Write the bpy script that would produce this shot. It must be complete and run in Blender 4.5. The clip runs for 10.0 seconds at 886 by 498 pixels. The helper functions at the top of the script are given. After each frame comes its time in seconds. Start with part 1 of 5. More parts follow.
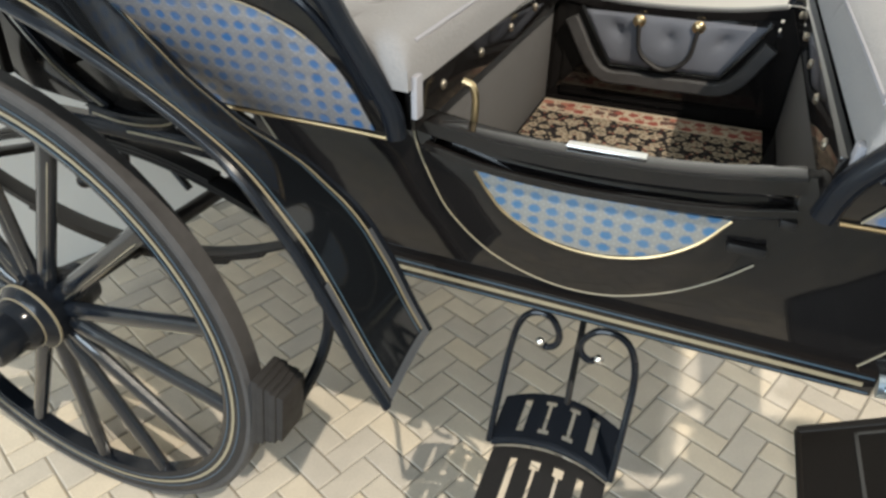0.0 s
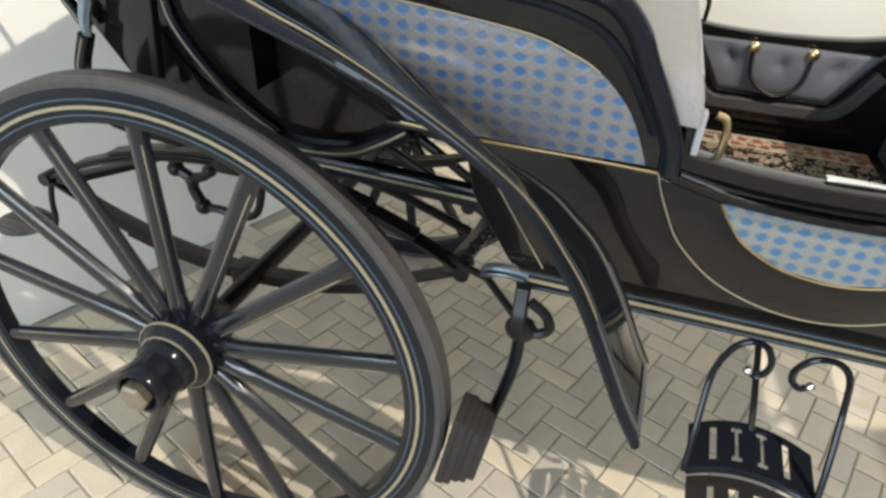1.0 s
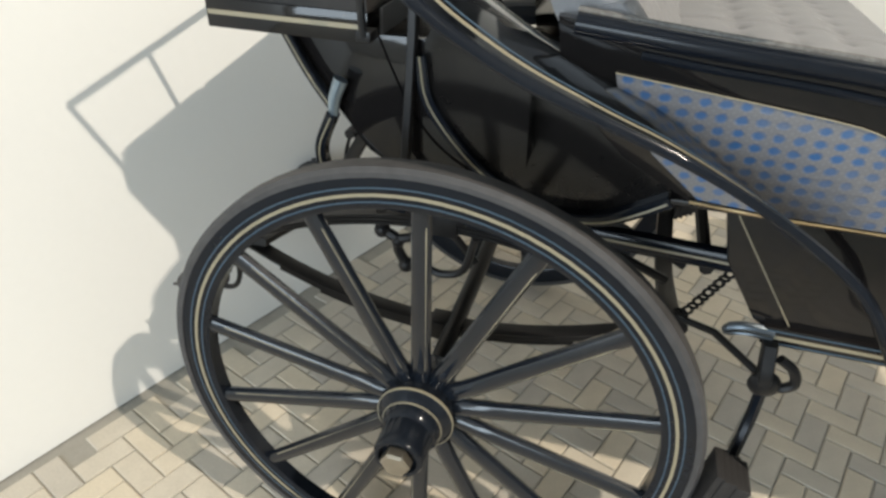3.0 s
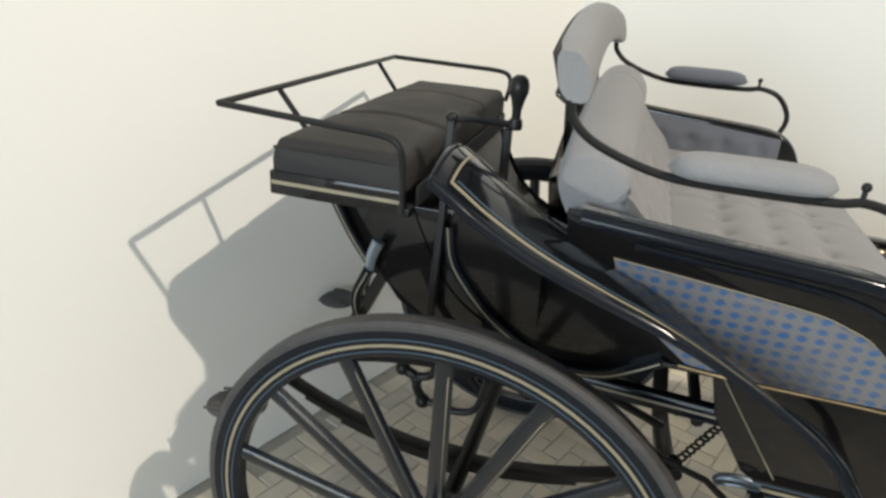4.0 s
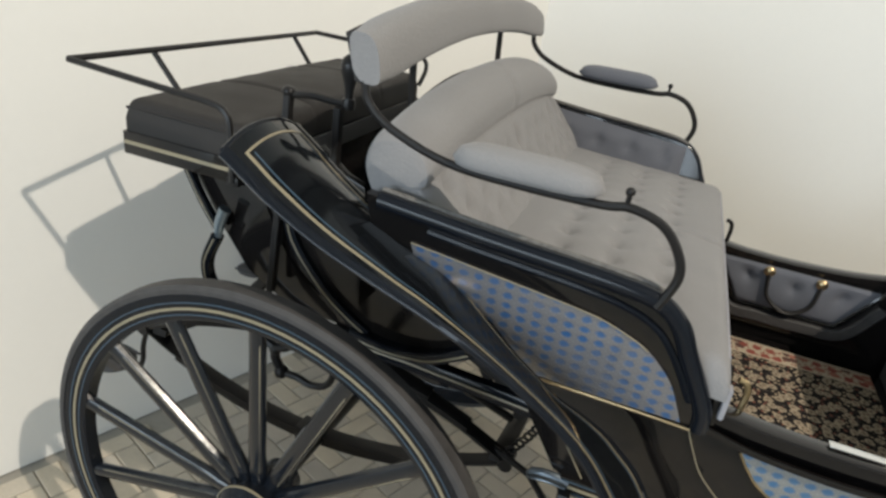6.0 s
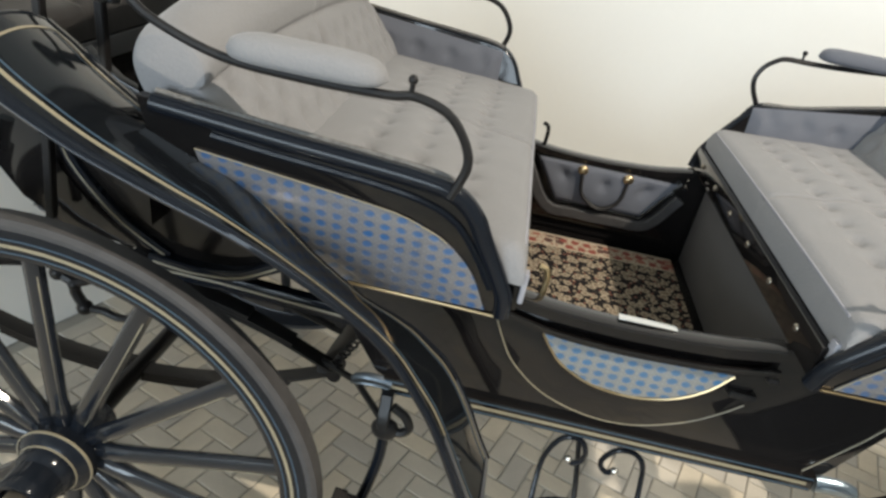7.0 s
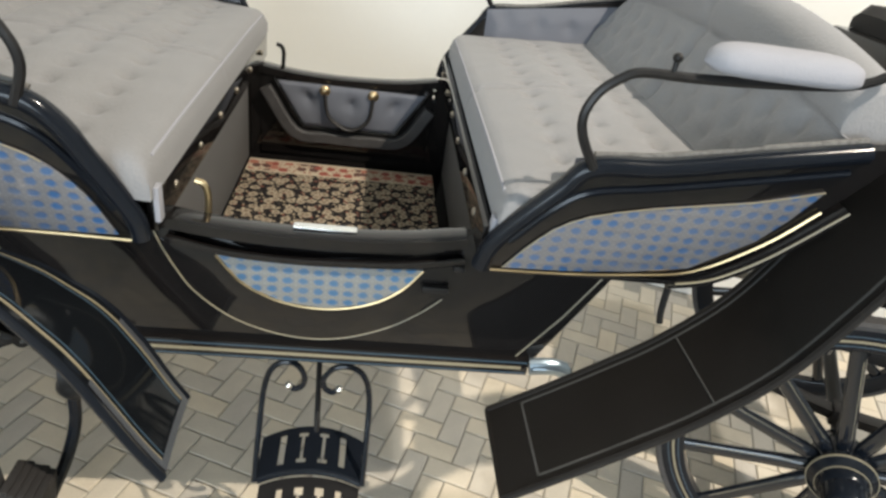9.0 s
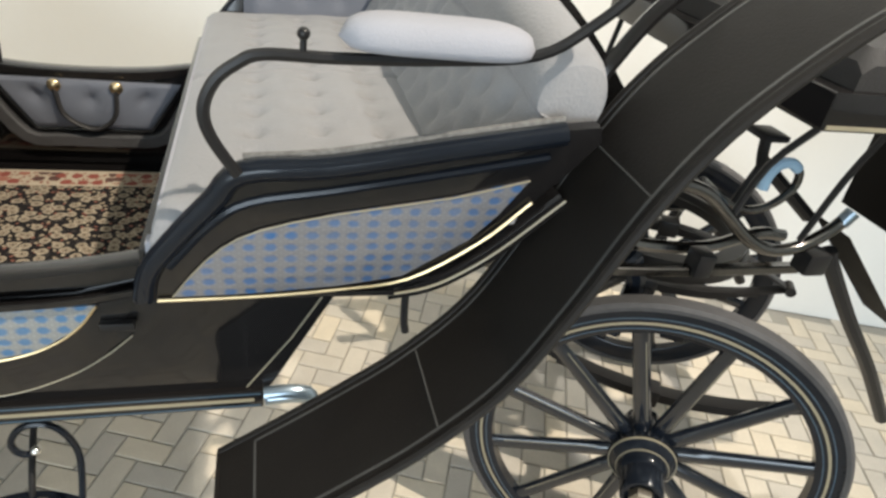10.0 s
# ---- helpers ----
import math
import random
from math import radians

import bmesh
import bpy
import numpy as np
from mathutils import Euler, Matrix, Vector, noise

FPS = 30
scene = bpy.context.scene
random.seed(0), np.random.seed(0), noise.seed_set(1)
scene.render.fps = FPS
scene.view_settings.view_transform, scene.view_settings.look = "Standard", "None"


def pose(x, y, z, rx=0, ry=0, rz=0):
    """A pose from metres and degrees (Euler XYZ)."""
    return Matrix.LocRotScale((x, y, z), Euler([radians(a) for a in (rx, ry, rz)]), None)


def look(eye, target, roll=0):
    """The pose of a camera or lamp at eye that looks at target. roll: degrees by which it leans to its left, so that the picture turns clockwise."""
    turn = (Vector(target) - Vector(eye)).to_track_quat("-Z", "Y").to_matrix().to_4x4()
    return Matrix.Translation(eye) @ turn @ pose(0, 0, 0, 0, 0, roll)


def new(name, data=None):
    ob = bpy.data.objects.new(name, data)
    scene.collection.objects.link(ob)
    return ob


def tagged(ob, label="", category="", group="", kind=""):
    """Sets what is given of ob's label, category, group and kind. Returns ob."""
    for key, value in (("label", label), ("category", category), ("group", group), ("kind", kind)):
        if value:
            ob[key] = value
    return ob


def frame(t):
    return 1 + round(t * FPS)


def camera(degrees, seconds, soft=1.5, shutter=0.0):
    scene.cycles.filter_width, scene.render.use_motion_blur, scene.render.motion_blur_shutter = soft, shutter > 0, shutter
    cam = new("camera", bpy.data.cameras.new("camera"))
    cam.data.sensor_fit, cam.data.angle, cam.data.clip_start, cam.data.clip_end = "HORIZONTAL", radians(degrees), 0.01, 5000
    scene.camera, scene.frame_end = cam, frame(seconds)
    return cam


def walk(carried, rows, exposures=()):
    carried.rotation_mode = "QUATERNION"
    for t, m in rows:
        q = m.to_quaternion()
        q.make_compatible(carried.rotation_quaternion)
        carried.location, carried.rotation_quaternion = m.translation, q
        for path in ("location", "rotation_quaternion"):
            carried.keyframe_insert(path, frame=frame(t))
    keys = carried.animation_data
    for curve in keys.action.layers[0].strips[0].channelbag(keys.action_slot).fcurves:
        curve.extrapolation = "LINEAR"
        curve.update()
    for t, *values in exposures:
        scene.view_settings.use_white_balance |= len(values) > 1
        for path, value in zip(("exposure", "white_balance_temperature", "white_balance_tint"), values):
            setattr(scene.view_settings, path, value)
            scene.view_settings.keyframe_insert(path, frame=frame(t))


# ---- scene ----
cam = camera(68.9, 10.0, soft=2.7)
PATH = [
    (0, (1.194, -0.644, 1.444), (0.57, 0.886, 0.317), 0.7),
    (0.5, (0.977, -0.674, 1.446), (0.399, 0.875, 0.32), 2.0),
    (1, (0.738, -0.762, 1.448), (0.29, 0.847, 0.348), 3.7),
    (1.5, (0.562, -0.819, 1.445), (0.205, 0.81, 0.34), 3.6),
    (2, (0.436, -0.801, 1.442), (0.032, 0.812, 0.331), 2.8),
    (2.2, (0.371, -0.779, 1.469), (-0.049, 0.801, 0.316), 1.8),
    (3.3, (0.274, -0.918, 1.593), (-0.174, 0.727, 0.547), 2.3),
    (3.5, (0.272, -0.947, 1.625), (-0.209, 0.725, 0.639), 2.5),
    (4, (0.264, -0.986, 1.706), (-0.234, 0.777, 0.904), 4.1),
    (4.5, (0.286, -1.012, 1.74), (-0.211, 0.792, 1.033), 5.4),
    (5, (0.341, -1.0, 1.719), (-0.14, 0.809, 1.015), 6.7),
    (5.2, (0.397, -0.975, 1.708), (-0.135, 0.809, 0.978), 7.0),
    (6.3, (0.684, -0.852, 1.742), (0.176, 0.878, 0.876), 9.5),
    (6.5, (0.705, -0.84, 1.717), (0.296, 0.911, 0.84), 10.5),
    (7, (0.74, -0.845, 1.696), (0.648, 0.901, 0.726), 11.1),
    (7.5, (0.805, -0.846, 1.678), (0.867, 0.881, 0.671), 12.5),
    (8, (0.9, -0.858, 1.683), (1.012, 0.867, 0.679), 10.9),
    (8.5, (1.026, -0.845, 1.659), (1.18, 0.875, 0.65), 9.8),
    (9, (1.154, -0.796, 1.635), (1.411, 0.902, 0.609), 9.3),
    (9.5, (1.333, -0.716, 1.643), (1.746, 0.93, 0.584), 10.1),
    (10, (1.519, -0.67, 1.643), (2.051, 0.948, 0.594), 9.3),
]
EXPOSURES = [(0, 0.05), (1, 0.05), (2.2, -0.12), (3.5, -0.18), (4.2, -0.46), (5.2, -0.63), (6.5, -0.38), (7.5, -0.10), (9, -0.08), (10, -0.02)]
walk(cam, [(t, look(eye, target, roll)) for t, eye, target, roll in PATH], EXPOSURES)

# ---- light: white museum room under a ceiling spotlight and an added front spot ----
world = bpy.data.worlds.new("room_air")
world.use_nodes = True
world.node_tree.nodes["Background"].inputs[0].default_value = (0.75, 0.87, 1.0, 1)
world.node_tree.nodes["Background"].inputs[1].default_value = 0.5
scene.world = world


def spot(name, eye, target, watts, cone, blend, radius, colour):
    lamp = bpy.data.lights.new(name, "SPOT")
    lamp.energy, lamp.spot_size, lamp.spot_blend = watts, radians(cone), blend
    lamp.shadow_soft_size, lamp.color = radius, colour
    ob = new(name, lamp)
    ob.matrix_world = look(eye, target)
    return ob


WARM = (1.0, 0.905, 0.77)
COOL = (0.76, 0.89, 1.0)
YAW = radians(-21.0)
CORNER = Vector((-0.11, 2.66, 0))
ROOM = Matrix.Translation(CORNER) @ Matrix.Rotation(YAW, 4, "Z")  # room frame: x along the far wall, y into it
LX, LY, HZ = 9.0, 8.0, 6.5
WIN = (0.3, 4.4, 0.7, 3.3)  # the window behind the camera: x0, x1, z0, z1
spot("ceiling_spot_main", (4.18, -2.0, 6.18), (0.9, 1.5, 1.0), 2150, 60, 0.7, 0.05, WARM)
# Unseen spot, added to brighten the floor and wall by the front wheels.
spot("added_spot_front", (4.6, -0.2, 4.95), (3.2, 0.6, 0.3), 450, 50, 0.6, 0.05, (1.0, 0.985, 0.965))
day = bpy.data.lights.new("window_daylight", "AREA")
day.shape, day.size, day.size_y, day.energy, day.color = "RECTANGLE", WIN[1] - WIN[0], WIN[3] - WIN[2], 340, COOL
day_ob = new("window_daylight", day)
day_ob.matrix_world = ROOM @ look(((WIN[0] + WIN[1]) / 2, -LY + 0.12, (WIN[2] + WIN[3]) / 2), ((WIN[0] + WIN[1]) / 2, 0, 1.2))

# ---- materials ----


def shader(name, base, rough=0.5, metal=0.0, coat=0.0, vary=0.12, scale=6.0, fine=90.0, bump=0.05, spec=0.5, sheen=0.0):
    m = bpy.data.materials.new(name)
    m.use_nodes = True
    n, l = m.node_tree.nodes, m.node_tree.links
    b = n["Principled BSDF"]
    co = n.new("ShaderNodeTexCoord")
    big = n.new("ShaderNodeTexNoise")
    big.inputs["Scale"].default_value, big.inputs["Detail"].default_value = scale, 5
    small = n.new("ShaderNodeTexNoise")
    small.inputs["Scale"].default_value, small.inputs["Detail"].default_value = fine, 3
    l.new(co.outputs["Object"], big.inputs["Vector"])
    l.new(co.outputs["Object"], small.inputs["Vector"])
    mix = n.new("ShaderNodeMix")
    mix.data_type = "RGBA"
    mix.inputs[6].default_value = (*[c * (1 - vary) for c in base], 1)
    mix.inputs[7].default_value = (*[min(1, c * (1 + vary)) for c in base], 1)
    add = n.new("ShaderNodeMath")
    add.operation = "MULTIPLY_ADD"
    add.inputs[1].default_value, add.inputs[2].default_value = 0.4, 0.0
    l.new(small.outputs[0], add.inputs[0])
    add2 = n.new("ShaderNodeMath")
    add2.operation = "MULTIPLY_ADD"
    add2.inputs[1].default_value = 0.6
    l.new(big.outputs[0], add2.inputs[0])
    l.new(add.outputs[0], add2.inputs[2])
    l.new(add2.outputs[0], mix.inputs[0])
    l.new(mix.outputs[2], b.inputs["Base Color"])
    rr = n.new("ShaderNodeMapRange")
    rr.inputs["To Min"].default_value, rr.inputs["To Max"].default_value = max(0, rough * 0.75), min(1, rough * 1.25)
    l.new(big.outputs[0], rr.inputs["Value"])
    l.new(rr.outputs[0], b.inputs["Roughness"])
    b.inputs["Metallic"].default_value = metal
    b.inputs["Coat Weight"].default_value = coat
    b.inputs["Coat Roughness"].default_value = 0.08
    b.inputs["Specular IOR Level"].default_value = spec
    b.inputs["Sheen Weight"].default_value = sheen
    if bump:
        bp = n.new("ShaderNodeBump")
        bp.inputs["Strength"].default_value, bp.inputs["Distance"].default_value = bump, 0.002
        l.new(small.outputs[0], bp.inputs["Height"])
        l.new(bp.outputs[0], b.inputs["Normal"])
    return m


def ramp(n, stops):
    r = n.new("ShaderNodeValToRGB")
    while len(r.color_ramp.elements) < len(stops):
        r.color_ramp.elements.new(0.5)
    for e, (p, c) in zip(r.color_ramp.elements, stops):
        e.position, e.color = p, (*c, 1)
    return r


LACQUER = shader("black_lacquer", (0.0095, 0.0085, 0.0083), 0.07, coat=0.1, vary=0.3, scale=3, bump=0.02, spec=0.36)
BLUEBLACK = shader("blue_black_paint", (0.0075, 0.0095, 0.0135), 0.16, coat=0.0, vary=0.3, scale=5, bump=0.05, spec=0.24)
SPOKE_PAINT = shader("glossy_blue_black_paint", (0.0075, 0.0098, 0.0140), 0.17, coat=0.35, vary=0.35, scale=6, fine=60, bump=0.10, spec=0.40)
BOOT_BLACK = shader("dulled_black_lacquer", (0.010, 0.009, 0.0085), 0.13, vary=0.35, scale=4, bump=0.04, spec=0.3)
GUARD_BLACK = shader("blue_black_lacquer", (0.0055, 0.0066, 0.0082), 0.09, coat=0.1, vary=0.3, scale=4, bump=0.03, spec=0.36)
IRON = shader("black_iron", (0.0135, 0.0128, 0.0128), 0.35, vary=0.4, scale=14, bump=0.15, spec=0.24)
GOLD = shader("gold_line_paint", (0.25, 0.218, 0.148), 0.4, vary=0.2, scale=20, bump=0.03)
BLUELINE = shader("blue_line_paint", (0.040, 0.072, 0.105), 0.4, vary=0.2, scale=20, bump=0.03)
GREYLINE = shader("grey_line_paint", (0.052, 0.051, 0.048), 0.5, vary=0.2, scale=20, bump=0.03)
BANDGREY = shader("grey_blue_band_paint", (0.060, 0.066, 0.076), 0.35, vary=0.25, scale=20, bump=0.03)
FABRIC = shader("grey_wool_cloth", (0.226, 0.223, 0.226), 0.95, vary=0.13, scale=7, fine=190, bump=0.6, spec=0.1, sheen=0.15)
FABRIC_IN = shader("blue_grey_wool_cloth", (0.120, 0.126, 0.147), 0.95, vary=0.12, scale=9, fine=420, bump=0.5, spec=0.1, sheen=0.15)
CARPET_GREY = shader("grey_felt", (0.125, 0.122, 0.12), 1.0, vary=0.15, scale=12, fine=500, bump=0.7, spec=0.05)
LEATHER = shader("black_leather", (0.024, 0.022, 0.021), 0.62, vary=0.3, scale=8, fine=260, bump=0.4, spec=0.28)
LEATHER_DULL = shader("dull_black_leather", (0.0095, 0.0080, 0.0068), 0.55, vary=0.3, scale=5, fine=240, bump=0.25, spec=0.22)
RUBBER = shader("worn_grey_rubber", (0.046, 0.044, 0.044), 0.7, vary=0.8, scale=14, fine=50, bump=0.6)
BRASS = shader("polished_brass", (0.55, 0.42, 0.24), 0.32, metal=1.0, vary=0.15, scale=20, bump=0.05)
HUBNUT = shader("dull_brass", (0.34, 0.30, 0.24), 0.38, metal=0.9, vary=0.2, scale=30, bump=0.1)
STEEL = shader("bright_steel", (0.72, 0.72, 0.70), 0.22, metal=1.0, vary=0.1, scale=20, bump=0.05)
POLISHED = shader("polished_black_iron", (0.15, 0.145, 0.14), 0.20, metal=1.0, vary=0.3, scale=20, bump=0.08)
NICKEL = shader("blued_nickel", (0.26, 0.32, 0.37), 0.33, metal=0.9, vary=0.3, scale=30, bump=0.05)
# Nickel with the mudguard's shade put into its colour, for the rear sill scrolls.
SHADED_NICKEL = shader("shaded_nickel", (0.13, 0.15, 0.17), 0.42, metal=0.85, vary=0.4, scale=30, bump=0.08)
WALLPAINT = shader("cream_wall_plaster", (0.80, 0.79, 0.755), 0.9, vary=0.03, scale=1.2, fine=40, bump=0.08, spec=0.2)
CEILPAINT = shader("white_ceiling_paint", (0.82, 0.81, 0.78), 0.9, vary=0.02, scale=1.5, bump=0.05, spec=0.2)
GROUT = shader("dark_sand_joint", (0.31, 0.29, 0.25), 0.95, vary=0.25, scale=10, bump=0.4, spec=0.1)
WOOD_DARK = shader("dark_brake_wood", (0.014, 0.012, 0.011), 0.8, vary=0.4, scale=30, bump=0.5)
RIBBON = shader("pale_blue_ribbon", (0.26, 0.38, 0.48), 0.7, vary=0.2, scale=30, fine=300, bump=0.3)
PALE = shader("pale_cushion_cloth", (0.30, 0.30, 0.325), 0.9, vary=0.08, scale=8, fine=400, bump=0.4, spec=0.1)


def paver_material():
    m = shader("clay_paver", (0.525, 0.480, 0.405), 0.72, vary=0.26, scale=11, fine=120, bump=0.5, spec=0.3)
    n, l = m.node_tree.nodes, m.node_tree.links
    b = n["Principled BSDF"]
    src = b.inputs["Base Color"].links[0].from_socket
    info = n.new("ShaderNodeObjectInfo")
    geo = n.new("ShaderNodeNewGeometry")
    s = n.new("ShaderNodeMath")
    s.operation = "ADD"
    l.new(info.outputs["Random"], s.inputs[0])
    l.new(geo.outputs["Random Per Island"], s.inputs[1])
    f = n.new("ShaderNodeMath")
    f.operation = "FRACT"
    l.new(s.outputs[0], f.inputs[0])
    r = ramp(n, [(0.0, (0.82, 0.82, 0.84)), (0.5, (1.0, 0.98, 0.95)), (1.0, (1.12, 1.06, 0.96))])
    l.new(f.outputs[0], r.inputs[0])
    mul = n.new("ShaderNodeMix")
    mul.data_type, mul.blend_type = "RGBA", "MULTIPLY"
    mul.inputs[0].default_value = 1.0
    l.new(src, mul.inputs[6])
    l.new(r.outputs[0], mul.inputs[7])
    l.new(mul.outputs[2], b.inputs["Base Color"])
    return m


def cane_material(name, cane, blue, size, worn_least):
    # woven cane over blue cloth: rows of blue openings, 27 by 21 mm apart
    m = shader(name, cane, 0.35, vary=0.15, scale=10, fine=260, bump=0.0)
    n, l = m.node_tree.nodes, m.node_tree.links
    b = n["Principled BSDF"]
    src = b.inputs["Base Color"].links[0].from_socket
    co = n.new("ShaderNodeTexCoord")
    sep = n.new("ShaderNodeSeparateXYZ")
    l.new(co.outputs["Object"], sep.inputs[0])

    def math(op, a, c):
        k = n.new("ShaderNodeMath")
        k.operation = op
        for i, v in enumerate((a, c)):
            if isinstance(v, (int, float)):
                k.inputs[i].default_value = v
            elif v is not None:
                l.new(v, k.inputs[i])
        return k.outputs[0]

    p = 0.0275
    wob = n.new("ShaderNodeTexNoise")
    wob.inputs["Scale"].default_value = 30
    l.new(co.outputs["Object"], wob.inputs["Vector"])
    w = math("MULTIPLY", math("SUBTRACT", wob.outputs[0], 0.5), 0.25)
    u0 = math("ADD", math("DIVIDE", sep.outputs["X"], p), w)
    v0 = math("ADD", math("DIVIDE", sep.outputs["Z"], 0.0208), w)
    du = math("SUBTRACT", math("FRACT", u0, None), 0.5)
    dv = math("SUBTRACT", math("FRACT", v0, None), 0.5)
    fray = n.new("ShaderNodeTexNoise")
    fray.inputs["Scale"].default_value, fray.inputs["Detail"].default_value = 170, 3
    l.new(co.outputs["Object"], fray.inputs["Vector"])
    d = math("SQRT", math("ADD", math("MULTIPLY", du, du), math("MULTIPLY", dv, dv)), None)
    d = math("ADD", d, math("MULTIPLY", math("SUBTRACT", fray.outputs[0], 0.5), 0.22))
    # strands that cross between the openings, upright, level and on both slants
    strands = None
    for p0, p1 in ((1.0, 0.0), (0.0, 1.0), (0.5, 0.5), (0.5, -0.5)):
        q = math("ADD", math("MULTIPLY", u0, p0 * 4), math("MULTIPLY", v0, p1 * 4))
        q = math("ABSOLUTE", math("SUBTRACT", math("FRACT", q, None), 0.5), None)
        strands = q if strands is None else math("ADD", strands, q)
    mr = n.new("ShaderNodeMapRange")
    mr.inputs["From Min"].default_value, mr.inputs["From Max"].default_value = size, size + 0.20
    mr.inputs["To Min"].default_value, mr.inputs["To Max"].default_value = 1.0, 0.0
    l.new(d, mr.inputs["Value"])
    mix = n.new("ShaderNodeMix")
    mix.data_type = "RGBA"
    mix.inputs[7].default_value = (*blue, 1)
    big = n.new("ShaderNodeTexNoise")
    big.inputs["Scale"].default_value, big.inputs["Detail"].default_value = 9, 4
    l.new(co.outputs["Object"], big.inputs["Vector"])
    worn = n.new("ShaderNodeMapRange")
    worn.inputs["From Min"].default_value, worn.inputs["From Max"].default_value = 0.3, 0.65
    worn.inputs["To Min"].default_value, worn.inputs["To Max"].default_value = worn_least, 1.0
    l.new(big.outputs[0], worn.inputs["Value"])
    l.new(math("MULTIPLY", mr.outputs[0], worn.outputs[0]), mix.inputs[0])
    weave = n.new("ShaderNodeMapRange")
    weave.inputs["From Min"].default_value, weave.inputs["From Max"].default_value = 0.55, 1.45
    weave.inputs["To Min"].default_value, weave.inputs["To Max"].default_value = 0.90, 1.09
    l.new(strands, weave.inputs["Value"])
    tint = n.new("ShaderNodeVectorMath")
    tint.operation = "SCALE"
    l.new(src, tint.inputs[0])
    l.new(weave.outputs[0], tint.inputs["Scale"])
    l.new(tint.outputs[0], mix.inputs[6])
    l.new(mix.outputs[2], b.inputs["Base Color"])
    b.inputs["Coat Weight"].default_value = 0.6
    b.inputs["Coat Roughness"].default_value = 0.16
    bp = n.new("ShaderNodeBump")
    bp.inputs["Strength"].default_value, bp.inputs["Distance"].default_value = 0.35, 0.0015
    bp.invert = True
    l.new(mr.outputs[0], bp.inputs["Height"])
    l.new(bp.outputs[0], b.inputs["Normal"])
    return m


def rug_material():
    # oriental runner: cream and red border, dark field with rows of cream blossoms
    m = shader("oriental_rug_pile", (0.03, 0.028, 0.026), 1.0, vary=0.3, scale=40, fine=500, bump=0.6, spec=0.05)
    n, l = m.node_tree.nodes, m.node_tree.links
    b = n["Principled BSDF"]
    co = n.new("ShaderNodeTexCoord")
    wob = n.new("ShaderNodeTexNoise")
    wob.inputs["Scale"].default_value, wob.inputs["Detail"].default_value = 60, 2
    l.new(co.outputs["Object"], wob.inputs["Vector"])
    bend = n.new("ShaderNodeVectorMath")
    bend.operation = "MULTIPLY_ADD"
    bend.inputs[1].default_value = (0.012, 0.012, 0.0)
    l.new(wob.outputs["Color"], bend.inputs[0])
    l.new(co.outputs["Object"], bend.inputs[2])

    def blossoms(scale, loose):
        v = n.new("ShaderNodeTexVoronoi")
        v.voronoi_dimensions = "2D"
        v.inputs["Scale"].default_value, v.inputs["Randomness"].default_value = scale, loose
        l.new(bend.outputs[0], v.inputs["Vector"])
        return v

    def blend(fac, low, high):
        k = n.new("ShaderNodeMix")
        k.data_type = "RGBA"
        for i, q in ((0, fac), (6, low), (7, high)):
            if isinstance(q, tuple):
                k.inputs[i].default_value = (*q, 1)
            else:
                l.new(q, k.inputs[i])
        return k.outputs[2]

    large, small = blossoms(30, 0.8), blossoms(66, 0.9)
    # ring of petals round a dark eye, on each large cell
    ring = ramp(n, [(0.0, (0.10, 0.055, 0.035)), (0.07, (0.03, 0.022, 0.02)), (0.12, (0.34, 0.28, 0.20)), (0.20, (0.19, 0.14, 0.10)), (0.27, (0.36, 0.30, 0.22))])
    l.new(large.outputs["Distance"], ring.inputs[0])
    body = ramp(n, [(0.33, (1, 1, 1)), (0.38, (0, 0, 0))])
    l.new(large.outputs["Distance"], body.inputs[0])
    speck = ramp(n, [(0.22, (1, 1, 1)), (0.30, (0, 0, 0))])
    l.new(small.outputs["Distance"], speck.inputs[0])
    tone = ramp(n, [(0.0, (0.34, 0.27, 0.19)), (0.40, (0.05, 0.042, 0.038)), (0.62, (0.20, 0.085, 0.06)), (0.80, (0.42, 0.35, 0.25))])
    tone.color_ramp.interpolation = "CONSTANT"
    l.new(small.outputs["Color"], tone.inputs[0])
    field = blend(body.outputs[0], blend(speck.outputs[0], (0.017, 0.015, 0.015), tone.outputs[0]), ring.outputs[0])
    hue = ramp(n, [(0.0, (0.26, 0.075, 0.058)), (0.45, (0.34, 0.14, 0.10)), (0.70, (0.11, 0.06, 0.05))])
    hue.color_ramp.interpolation = "CONSTANT"
    l.new(large.outputs["Color"], hue.inputs[0])
    mark = ramp(n, [(0.36, (1, 1, 1)), (0.44, (0, 0, 0))])
    l.new(large.outputs["Distance"], mark.inputs[0])
    border = blend(mark.outputs[0], blend(speck.outputs[0], (0.46, 0.38, 0.28), (0.27, 0.12, 0.085)), hue.outputs[0])
    sep = n.new("ShaderNodeSeparateXYZ")
    l.new(co.outputs["Object"], sep.inputs[0])
    ab = n.new("ShaderNodeMath")
    ab.operation = "ABSOLUTE"
    l.new(sep.outputs["Y"], ab.inputs[0])
    band = ramp(n, [(0.0, (0, 0, 0)), (0.318, (1, 1, 1))])
    line = ramp(n, [(0.0, (0, 0, 0)), (0.312, (1, 1, 1)), (0.320, (0, 0, 0)), (0.386, (1, 1, 1))])
    for r in (band, line):
        r.color_ramp.interpolation = "CONSTANT"
        l.new(ab.outputs[0], r.inputs[0])
    whole = blend(line.outputs[0], blend(band.outputs[0], field, border), (0.48, 0.40, 0.30))
    l.new(whole, b.inputs["Base Color"])
    return m


